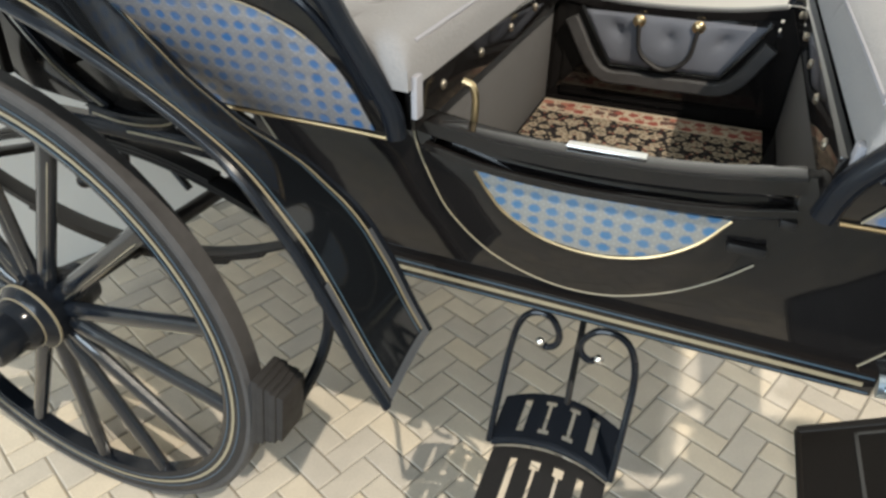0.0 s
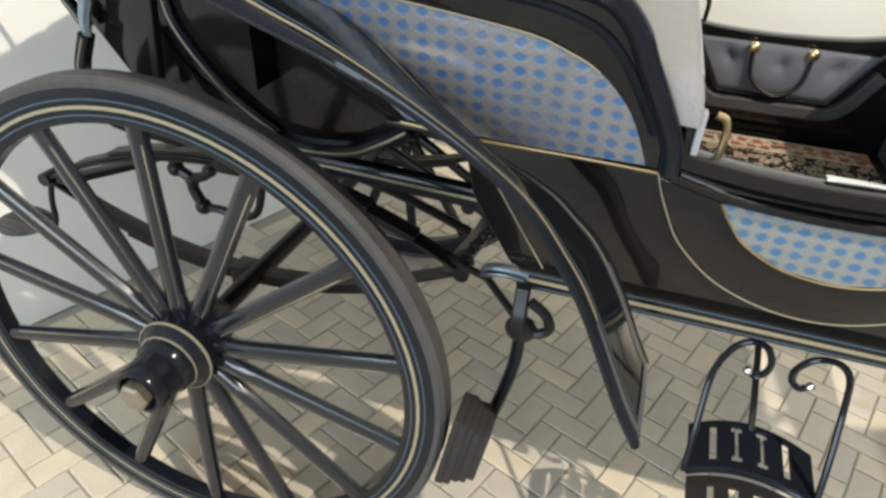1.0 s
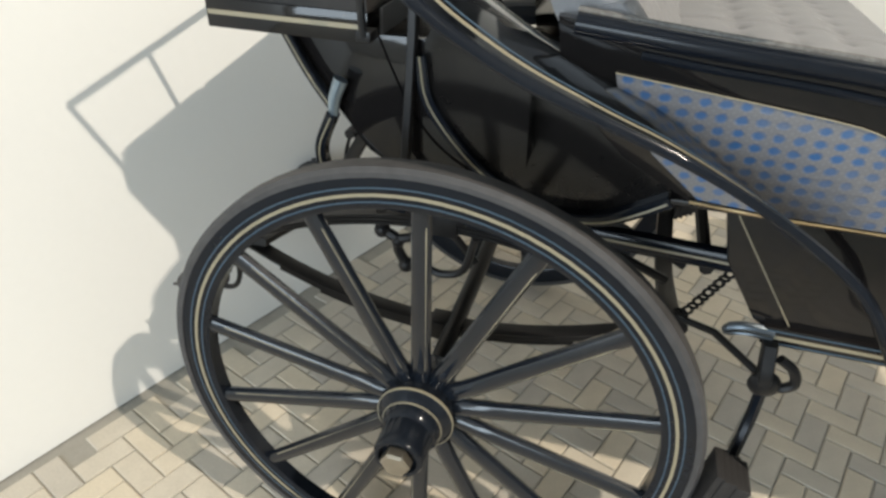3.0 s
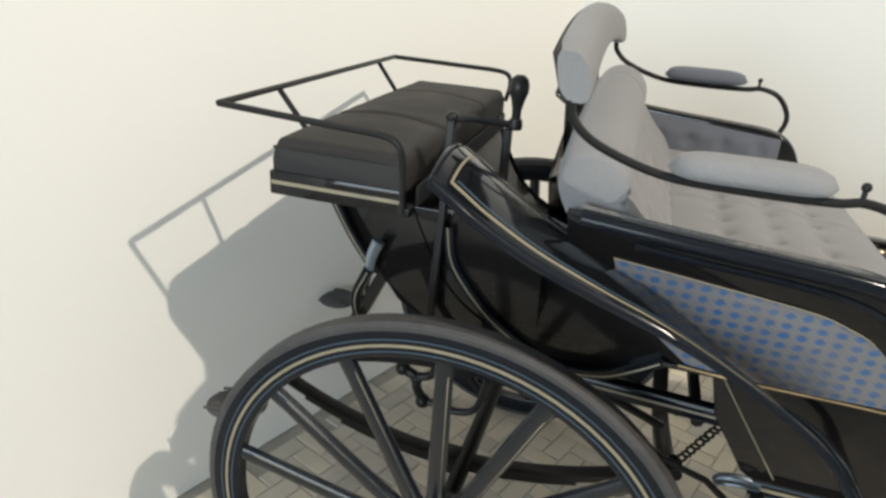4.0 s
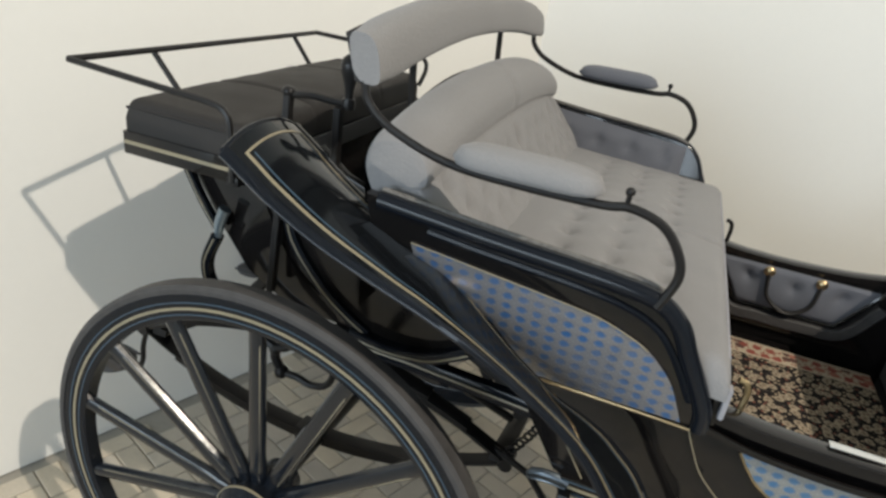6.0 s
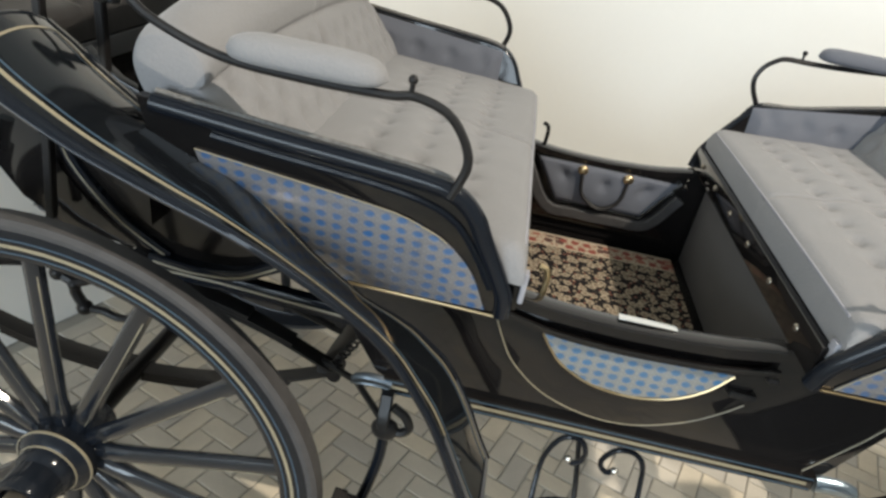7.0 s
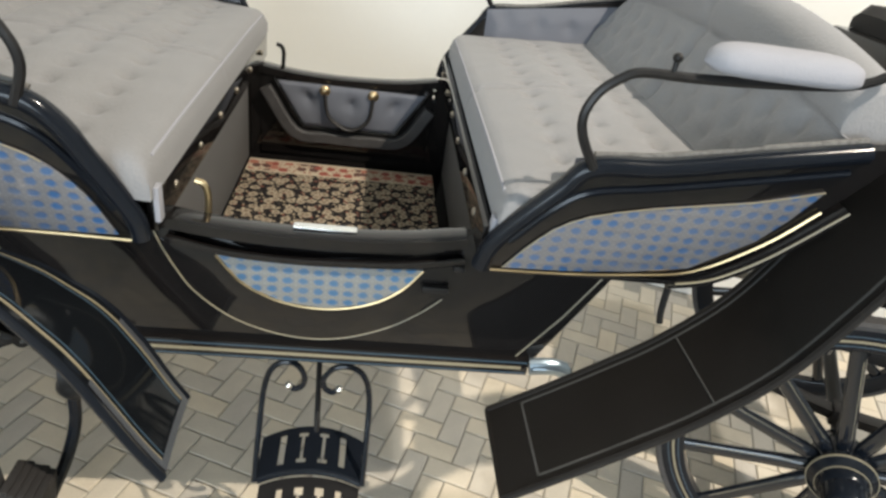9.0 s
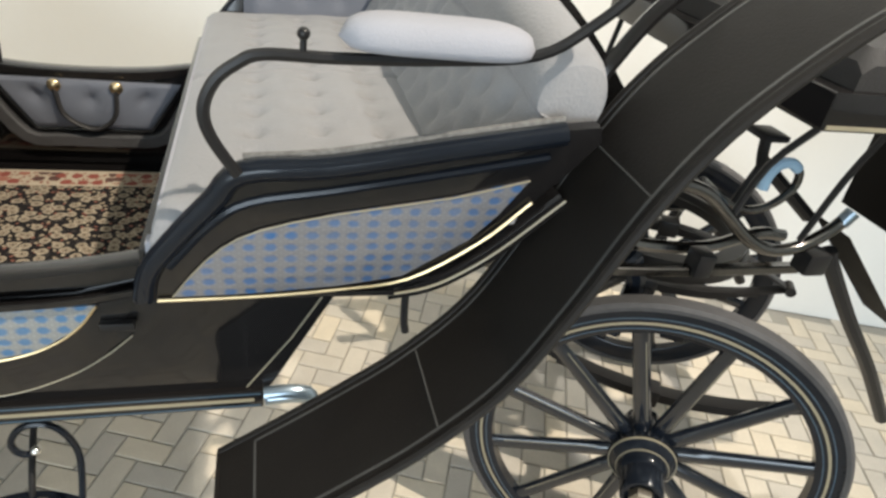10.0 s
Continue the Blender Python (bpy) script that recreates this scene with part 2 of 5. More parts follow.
def braid_material():
    m = shader("pale_woven_braid", (0.20, 0.195, 0.185), 0.7, vary=0.2, scale=20, fine=300, bump=0.4, spec=0.3)
    n, l = m.node_tree.nodes, m.node_tree.links
    b = n["Principled BSDF"]
    co = n.new("ShaderNodeTexCoord")
    weave = n.new("ShaderNodeTexNoise")
    weave.inputs["Scale"].default_value, weave.inputs["Detail"].default_value = 130, 3
    l.new(co.outputs["Object"], weave.inputs["Vector"])
    r = ramp(n, [(0.35, (0.095, 0.090, 0.084)), (0.65, (0.155, 0.150, 0.140))])
    l.new(weave.outputs[0], r.inputs[0])
    l.new(r.outputs[0], b.inputs["Base Color"])
    return m


BRAID = braid_material()
PAVER, RUG = paver_material(), rug_material()
CANE = cane_material("woven_cane_on_blue", (0.152, 0.148, 0.153), (0.018, 0.088, 0.225), 0.20, 0.35)
# Door cane: larger openings, and the brighter light on it put into the colour.
LIT_DOOR_CANE = cane_material("lit_woven_cane_on_blue", (0.205, 0.210, 0.205), (0.026, 0.120, 0.255), 0.23, 0.75)

# ---- building helpers ----
MID = 0.645  # the carriage's middle plane, y


def mesh_of(name, bm, material, angle=38):
    bmesh.ops.recalc_face_normals(bm, faces=bm.faces)
    me = bpy.data.meshes.new(name)
    bm.to_mesh(me)
    bm.free()
    me.materials.append(material)
    me.shade_smooth()
    me.set_sharp_from_angle(angle=radians(angle))
    return me


def part(name, bm, material, parent=None, label="", angle=38):
    ob = new(name, mesh_of(name, bm, material, angle))
    ob.parent = parent
    return tagged(ob, label)


def thing(name, bm, material, label, category, group="", angle=38):
    return tagged(part(name, bm, material, None, "", angle), label, category, group)


def smooth_line(pts, steps=6):
    """A Catmull-Rom line through the points."""
    p = [Vector(q) for q in pts]
    p = [p[0] * 2 - p[1]] + p + [p[-1] * 2 - p[-2]]
    out = []
    for a, b, c, d in zip(p, p[1:], p[2:], p[3:]):
        for k in range(steps):
            t = k / steps
            out.append(0.5 * (2 * b + (c - a) * t + (2 * a - 5 * b + 4 * c - d) * t * t + (3 * b - a - 3 * c + d) * t ** 3))
    out.append(p[-2])
    return out


def tube(pts, r, seg=8, steps=5, bm=None, flat=1.0, taper=None):
    """A round rod along a smoothed line; flat squeezes it sideways; taper: radius factors at start and end."""
    bm = bm or bmesh.new()
    line = smooth_line(pts, steps) if steps > 1 else [Vector(q) for q in pts]
    rings, side = [], None
    for i, q in enumerate(line):
        d = (line[min(i + 1, len(line) - 1)] - line[max(i - 1, 0)]).normalized()
        ref = side if side is not None else (Vector((0, 1, 0)) if abs(d.y) < 0.9 else Vector((1, 0, 0)))
        up = d.cross(ref).normalized()
        side = up.cross(d).normalized()
        f = 1.0 if not taper else taper[0] + (taper[1] - taper[0]) * i / (len(line) - 1)
        rings.append([bm.verts.new(q + (side * math.cos(a) * flat + up * math.sin(a)) * r * f) for a in (2 * math.pi * k / seg for k in range(seg))])
    for a, b in zip(rings, rings[1:]):
        for k in range(seg):
            bm.faces.new((a[k], a[(k + 1) % seg], b[(k + 1) % seg], b[k]))
    bm.faces.new(rings[0])
    bm.faces.new(rings[-1])
    return bm


def bar(pts, w, h, bm=None, steps=5):
    """A bar of rectangular section, w across (y), h in its own plane, along a line in the XZ plane."""
    bm = bm or bmesh.new()
    line = smooth_line(pts, steps) if steps > 1 else [Vector(q) for q in pts]
    rings = []
    for i, q in enumerate(line):
        d = (line[min(i + 1, len(line) - 1)] - line[max(i - 1, 0)]).normalized()
        side = Vector((0, 1, 0)) if abs(d.y) < 0.9 else Vector((1, 0, 0))
        up = d.cross(side).normalized()
        c = 0.25
        rings.append([bm.verts.new(q + side * a * w / 2 + up * b * h / 2) for a, b in ((-1, -1 + c), (-1 + c, -1), (1 - c, -1), (1, -1 + c), (1, 1 - c), (1 - c, 1), (-1 + c, 1), (-1, 1 - c))])
    for a, b in zip(rings, rings[1:]):
        for k in range(8):
            bm.faces.new((a[k], a[(k + 1) % 8], b[(k + 1) % 8], b[k]))
    bm.faces.new(rings[0])
    bm.faces.new(rings[-1])
    return bm


def box(cx, cy, cz, sx, sy, sz, bevel=0.004, bm=None, seg=2):
    bm2 = bmesh.new()
    bmesh.ops.create_cube(bm2, size=1, matrix=Matrix.LocRotScale((cx, cy, cz), None, (sx, sy, sz)))
    if bevel:
        bmesh.ops.bevel(bm2, geom=bm2.edges[:], offset=bevel, segments=seg, affect="EDGES", profile=0.6)
    if bm is None:
        return bm2
    return join(bm, bm2)


def join(bm, other, m=None):
    me = bpy.data.meshes.new("tmp")
    other.to_mesh(me)
    other.free()
    if m is not None:
        me.transform(m)
    bm.from_mesh(me)
    bpy.data.meshes.remove(me)
    return bm


def lathe(profile, seg=48, axis="Y", centre=(0, 0, 0), bm=None, closed=False):
    """Turn a profile of (radius, along) pairs round the Y axis (or Z)."""
    bm = bm or bmesh.new()
    c = Vector(centre)
    rings = []
    for k in range(seg):
        a = 2 * math.pi * k / seg
        if axis == "Y":
            rings.append([bm.verts.new(c + Vector((r * math.cos(a), s, r * math.sin(a)))) for r, s in profile])
        else:
            rings.append([bm.verts.new(c + Vector((r * math.cos(a), r * math.sin(a), s))) for r, s in profile])
    m = len(profile)
    for k in range(seg):
        a, b = rings[k], rings[(k + 1) % seg]
        for i in range(m if closed else m - 1):
            bm.faces.new((a[i], a[(i + 1) % m], b[(i + 1) % m], b[i]))
    if not closed:
        for i in (0, m - 1):
            if profile[i][0] > 1e-5:
                bm.faces.new([rings[k][i] for k in range(seg)])
    bmesh.ops.remove_doubles(bm, verts=bm.verts, dist=1e-6)
    return bm


def ball(cx, cy, cz, r, bm=None, sx=1, sy=1, sz=1, seg=12):
    bm = bm or bmesh.new()
    bmesh.ops.create_uvsphere(bm, u_segments=seg, v_segments=max(6, seg // 2 + 2), radius=r, matrix=Matrix.LocRotScale((cx, cy, cz), None, (sx, sy, sz)))
    return bm


def side_plate(outline, side, half, thick, bevel=0.003):
    """An upright plate of the given (x, z) outline; half(x, z) is its outer face's distance from the middle plane; side -1 is the door side seen, +1 the far one."""
    bm = bmesh.new()
    vs = [bm.verts.new((x, 0, z)) for x, z in outline]
    f = bm.faces.new(vs)
    ext = bmesh.ops.extrude_face_region(bm, geom=[f])
    inner = {v for v in ext["geom"] if isinstance(v, bmesh.types.BMVert)}
    for v in bm.verts:
        v.co.y = -thick if v in inner else 0.0
    if bevel:
        rim = [e for e in bm.edges if all(v not in inner for v in e.verts)]
        bmesh.ops.bevel(bm, geom=rim, offset=bevel, segments=2, affect="EDGES", profile=0.6)
    bmesh.ops.triangulate(bm, faces=[f for f in bm.faces if len(f.verts) > 4])
    for v in bm.verts:
        v.co.y = MID + side * (half(v.co.x, v.co.z) + v.co.y)
    return bm


def curve2(pts, steps=5):
    return [(v.x, v.z) for v in smooth_line([(x, 0, z) for x, z in pts], steps)]


def ribbon(line, w0, w1, lift, thick=0.0012, bm=None):
    """A thin painted line or band that lies on a sweep: line gives centres (x, z) with the outward normal up; it spans y from w0 to w1."""
    bm = bm or bmesh.new()
    prev = None
    for i, (x, z) in enumerate(line):
        a, b = line[max(i - 1, 0)], line[min(i + 1, len(line) - 1)]
        d = Vector((b[0] - a[0], 0, b[1] - a[1])).normalized()
        up = Vector((-d.z, 0, d.x))
        if up.z < 0:
            up = -up
        row = [bm.verts.new(Vector((x, y, z)) + up * h) for y, h in ((w0, lift), (w1, lift), (w1, lift + thick), (w0, lift + thick))]
        if prev:
            for k in range(4):
                bm.faces.new((prev[k], prev[(k + 1) % 4], row[(k + 1) % 4], row[k]))
        else:
            bm.faces.new(row)
        prev = row
    bm.faces.new(prev)
    return bm


def sheet(line, w0, w1, lift, thick, n=10):
    """Like ribbon, with n strips across, so that it can be crowned."""
    bm = bmesh.new()
    prev = None
    ys = [w0 + (w1 - w0) * j / n for j in range(n + 1)]
    for i, (x, z) in enumerate(line):
        a, b = line[max(i - 1, 0)], line[min(i + 1, len(line) - 1)]
        d = Vector((b[0] - a[0], 0, b[1] - a[1])).normalized()
        up = Vector((-d.z, 0, d.x))
        if up.z < 0:
            up = -up
        row = [bm.verts.new(Vector((x, y, z)) + up * h) for y, h in [(y, lift + thick) for y in ys] + [(y, lift) for y in reversed(ys)]]
        if prev:
            for k in range(len(row)):
                bm.faces.new((prev[k], prev[(k + 1) % len(row)], row[(k + 1) % len(row)], row[k]))
        else:
            bm.faces.new(row)
        prev = row
    bm.faces.new(prev)
    return bm


def cushion(name, u, v, depth, tufts, material, bevel=0.03, crown=0.02, dent=0.014, seams=(), res=(64, 84)):
    """A padded cushion in its own frame: u along x, v along y, padding up; tufts are (u, v) buttons pulled in."""
    bm = bmesh.new()
    nu, nv = res
    grid = []
    for i in range(nu + 1):
        row = []
        for j in range(nv + 1):
            a, b = u[0] + (u[1] - u[0]) * i / nu, v[0] + (v[1] - v[0]) * j / nv
            ea = min(a - u[0], u[1] - a) / bevel
            eb = min(b - v[0], v[1] - b) / bevel
            drop = 0.0
            for e in (ea, eb):
                if e < 1:
                    drop += bevel * (1 - math.sqrt(max(0.0, 1 - (1 - e) ** 2)))
            s = math.sin(math.pi * i / nu) * math.sin(math.pi * j / nv)
            z = depth - min(drop, depth * 0.6) + crown * s
            for tu, tv in tufts:
                q = (a - tu) ** 2 + (b - tv) ** 2
                z -= dent * math.exp(-q / 0.00022) + dent * 0.8 * math.exp(-q / 0.0016)
            for sv in seams:
                z -= 0.008 * math.exp(-((b - sv) ** 2) / 0.00006)
            z += 0.002 * noise.noise(Vector((a * 14, b * 14, depth * 31)))
            row.append(bm.verts.new((a, b, z)))
        grid.append(row)
    for i in range(nu):
        for j in range(nv):
            bm.faces.new((grid[i][j], grid[i + 1][j], grid[i + 1][j + 1], grid[i][j + 1]))
    rim = [grid[i][0] for i in range(nu + 1)] + [grid[nu][j] for j in range(1, nv + 1)] + [grid[i][nv] for i in range(nu - 1, -1, -1)] + [grid[0][j] for j in range(nv - 1, 0, -1)]
    low = [bm.verts.new((q.co.x, q.co.y, 0)) for q in rim]
    for k in range(len(rim)):
        bm.faces.new((rim[k], rim[(k + 1) % len(rim)], low[(k + 1) % len(rim)], low[k]))
    bm.faces.new(low)
    return bm


# ---- the room: its walls stand askew to the carriage ----


def room_slab(name, x0, x1, y0, y1, z0, z1, material, label, category):
    ob = thing(name, box((x0 + x1) / 2, (y0 + y1) / 2, (z0 + z1) / 2, x1 - x0, y1 - y0, z1 - z0, 0), material, label, category)
    ob.matrix_world = ROOM
    return tagged(ob, kind="structure")


wall_far = room_slab("wall_north", -0.2, LX, 0, 0.2, 0, HZ, WALLPAINT, "smooth cream plastered wall behind the carriage", "wall")
wall_far.matrix_world = ROOM @ Matrix.Rotation(radians(2.2), 4, "Z")
wall_rear = room_slab("wall_west", -0.2, 0, -LY, 0, 0, HZ, WALLPAINT, "smooth cream plastered wall with soft shadows", "wall")
room_slab("wall_east", LX, LX + 0.2, -LY, 0.7, 0, HZ, WALLPAINT, "plain cream plastered wall", "wall")
bm = bmesh.new()
for x0, x1, z0, z1 in ((-0.2, WIN[0], 0, HZ), (WIN[1], LX + 0.2, 0, HZ), (WIN[0], WIN[1], 0, WIN[2]), (WIN[0], WIN[1], WIN[3], HZ)):
    box((x0 + x1) / 2, -LY - 0.1, (z0 + z1) / 2, x1 - x0, 0.2, z1 - z0, 0, bm)
wall_window = tagged(thing("wall_south", bm, WALLPAINT, "plain cream plastered wall with a wide window", "wall"), kind="structure")
wall_window.matrix_world = ROOM
bm = bmesh.new()
for x0, x1, z0, z1 in ((WIN[0], WIN[1], WIN[2], WIN[2] + 0.07), (WIN[0], WIN[1], WIN[3] - 0.07, WIN[3]), *((WIN[0] + (WIN[1] - WIN[0]) * k / 3 - 0.035, WIN[0] + (WIN[1] - WIN[0]) * k / 3 + 0.035, WIN[2], WIN[3]) for k in range(4))):
    box((x0 + x1) / 2, -LY - 0.06, (z0 + z1) / 2, x1 - x0, 0.07, z1 - z0, 0.004, bm)
window_frame = tagged(thing("window_1", bm, CEILPAINT, "wide white-framed daylight window", "window"), kind="structure")
window_frame.matrix_world = ROOM
room_slab("ceiling", -0.2, LX + 0.2, -LY - 0.2, 0.7, HZ, HZ + 0.2, CEILPAINT, "plain white painted ceiling", "ceiling")
floor = room_slab("floor", -0.2, LX + 0.2, -LY - 0.2, 0.7, -0.2, -0.006, GROUT, "beige clay pavers laid in herringbone with dark sand joints", "floor")

# ---- the carriage ----
carriage = tagged(new("carriage"), "black open horse carriage with two facing grey seats and gold lines", "carriage")
half_low = lambda x, z: 0.450
half_seat = lambda x, z: 0.535 + (z - 1.06) * 0.16


def wheel(cx, face, radius, spokes, phase, side, label):
    """A spoked wheel; face: its outer rim plane y; side -1 turns the hub to the near side."""
    o = Vector((cx, face, radius))
    inner, tread = radius - 0.078, radius - 0.018
    s = side

    def y(v):
        return v * -s  # v: depth behind the outer face

    rim = part("wheel", lathe([(inner, y(0.004)), (inner + 0.006, y(0)), (tread, y(0)), (tread, y(0.040)), (inner + 0.006, y(0.040)), (inner, y(0.036))], 84, centre=o, closed=True), BLUEBLACK, carriage, label)
    part("tyre", lathe([(tread, y(-0.002)), (radius - 0.008, y(-0.003)), (radius, y(0.004)), (radius, y(0.038)), (radius - 0.008, y(0.044)), (tread, y(0.043))], 84, centre=o, closed=True), RUBBER, rim, "worn grey rubber tyre")
    mid = radius - 0.050
    part("gold_line", lathe([(mid - 0.003, y(-0.0015)), (mid + 0.003, y(-0.0015)), (mid + 0.003, y(0.001)), (mid - 0.003, y(0.001))], 84, centre=o, closed=True), GOLD, rim, "gold painted line")
    for r in (mid - 0.013, mid + 0.013):
        part("blue_line", lathe([(r - 0.0012, y(-0.001)), (r + 0.0012, y(-0.001)), (r + 0.0012, y(0.001)), (r - 0.0012, y(0.001))], 84, centre=o, closed=True), BLUELINE, rim, "blue painted line")
    part("hub", lathe([(0.0, y(0.13)), (0.048, y(0.13)), (0.055, y(0.10)), (0.072, y(0.075)), (0.076, y(0.0)), (0.079, y(-0.012)), (0.071, y(-0.022)), (0.061, y(-0.030)), (0.058, y(-0.050)), (0.051, y(-0.058)), (0.050, y(-0.112)), (0.046, y(-0.118)), (0.039, y(-0.118)), (0.039, y(-0.100)), (0.0, y(-0.100))], 40, centre=o), BLUEBLACK, rim)
    part("hub_cap", lathe([(0.0, y(-0.110)), (0.030, y(-0.110)), (0.030, y(-0.131)), (0.025, y(-0.136)), (0.0, y(-0.136))], 6, centre=o), HUBNUT, rim, "worn brass hub nut")
    for r, d in ((0.0795, -0.011), (0.0612, -0.031)):
        part("hub_ring", lathe([(r - 0.004, y(d - 0.002)), (r + 0.001, y(d - 0.001)), (r + 0.001, y(d + 0.004)), (r - 0.004, y(d + 0.004))], 40, centre=o, closed=True), GOLD, rim, "gold hub ring")
    spoke_mesh = line_mesh = None
    for k in range(spokes):
        a = phase + 2 * math.pi * k / spokes
        if spoke_mesh is None:
            bm = bmesh.new()
            rings = []
            for r, w, d, dep in ((0.055, 0.016, 0.014, 0.030), (0.10, 0.0215, 0.0165, 0.028), (0.16, 0.0205, 0.015, 0.025), (inner - 0.05, 0.0190, 0.0135, 0.020), (inner - 0.015, 0.0190, 0.014, 0.019), (inner + 0.006, 0.0195, 0.014, 0.018)):
                rings.append([bm.verts.new((w * math.cos(t), y(dep) + d * math.sin(t), r)) for t in (2 * math.pi * q / 10 for q in range(10))])
            for p, q in zip(rings, rings[1:]):
                for i in range(10):
                    bm.faces.new((p[i], p[(i + 1) % 10], q[(i + 1) % 10], q[i]))
            bm.faces.new(rings[0])
            bm.faces.new(rings[-1])
            spoke_mesh = mesh_of("spoke", bm, SPOKE_PAINT)
            bm = bmesh.new()
            for u0, u1 in ((0.0085, 0.0125),):
                v = [bm.verts.new((u, y(dd - 0.0005), r)) for r, dd in ((0.11, 0.0152), (inner - 0.03, 0.0096)) for u in (u0, u1)]
                w = [bm.verts.new((u, y(dd + 0.006), r)) for r, dd in ((0.11, 0.0152), (inner - 0.03, 0.0096)) for u in (u0, u1)]
                bm.faces.new((v[0], v[1], v[3], v[2]))
                bm.faces.new((w[0], w[1], w[3], w[2]))
                for i, j in ((0, 1), (1, 3), (3, 2), (2, 0)):
                    bm.faces.new((v[i], v[j], w[j], w[i]))
            line_mesh = mesh_of("spoke_line", bm, GOLD)
        for nm, me in (("spoke", spoke_mesh), ("spoke_line", line_mesh)):
            ob = new(nm, me)
            ob.parent = rim
            ob.matrix_basis = Matrix.Translation(o) @ Matrix.Rotation(math.pi / 2 - a, 4, "Y")
    return rim


REAR_R, FRONT_R = 0.55, 0.452
wheel(0.0, 0.0, REAR_R, 14, math.pi / 2, -1, "large rear wheel with fourteen black spokes")
wheel(0.0, 2 * MID, REAR_R, 14, math.pi / 2 + 0.1, 1, "large rear wheel with fourteen black spokes")
FRONT = Matrix.Translation((2.640, MID, 0)) @ Matrix.Rotation(radians(-29), 4, "Z") @ Matrix.Translation((-2.52, -MID, 0))  # the fore-carriage stands turned
w1 = wheel(2.52, 0.155, FRONT_R, 12, radians(107), -1, "smaller front wheel with twelve black spokes")
w2 = wheel(2.52, 2 * MID - 0.155, FRONT_R, 12, radians(80), 1, "smaller front wheel with twelve black spokes")

# axles
part("axle", tube([(0, 0.10, 0.55), (0, 0.25, 0.55), (0, 0.645, 0.54), (0, 1.04, 0.55), (0, 1.19, 0.55)], 0.022, 10, 3), IRON, carriage, "black iron rear axle")
a2 = part("axle", tube([(2.52, 0.28, 0.468), (2.52, 0.645, 0.46), (2.52, 1.01, 0.468)], 0.020, 10, 3), IRON, carriage, "black iron front axle")
for ob in (w1, w2, a2):
    ob.matrix_basis = FRONT

# lower tub, door and sills on both sides
LOW = [(0.640, 0.775), (1.500, 0.775), (1.530, 0.800), (1.640, 1.010), (1.675, 1.070), (1.345, 1.070), (1.340, 1.010), (1.24, 0.985), (1.09, 0.974), (0.95, 0.980), (0.84, 1.006), (0.815, 1.070), (0.480, 1.070), (0.520, 0.915), (0.595, 0.800)]
ARC = [(0.800, 1.055), (0.808, 1.013), (0.833, 0.956), (0.867, 0.902), (0.937, 0.846), (1.031, 0.815), (1.124, 0.815), (1.212, 0.846), (1.274, 0.887), (1.317, 0.927)]
MOON = [(0.906, 0.989), (0.930, 0.956), (0.960, 0.926), (1.023, 0.896), (1.103, 0.888), (1.180, 0.905), (1.237, 0.942), (1.274, 0.990), (1.18, 0.985), (1.09, 0.982), (1.00, 0.984)]


def on_side(pts, side, half, lift):
    return [(x, MID + side * (half(x, z) + lift), z) for x, z in pts]


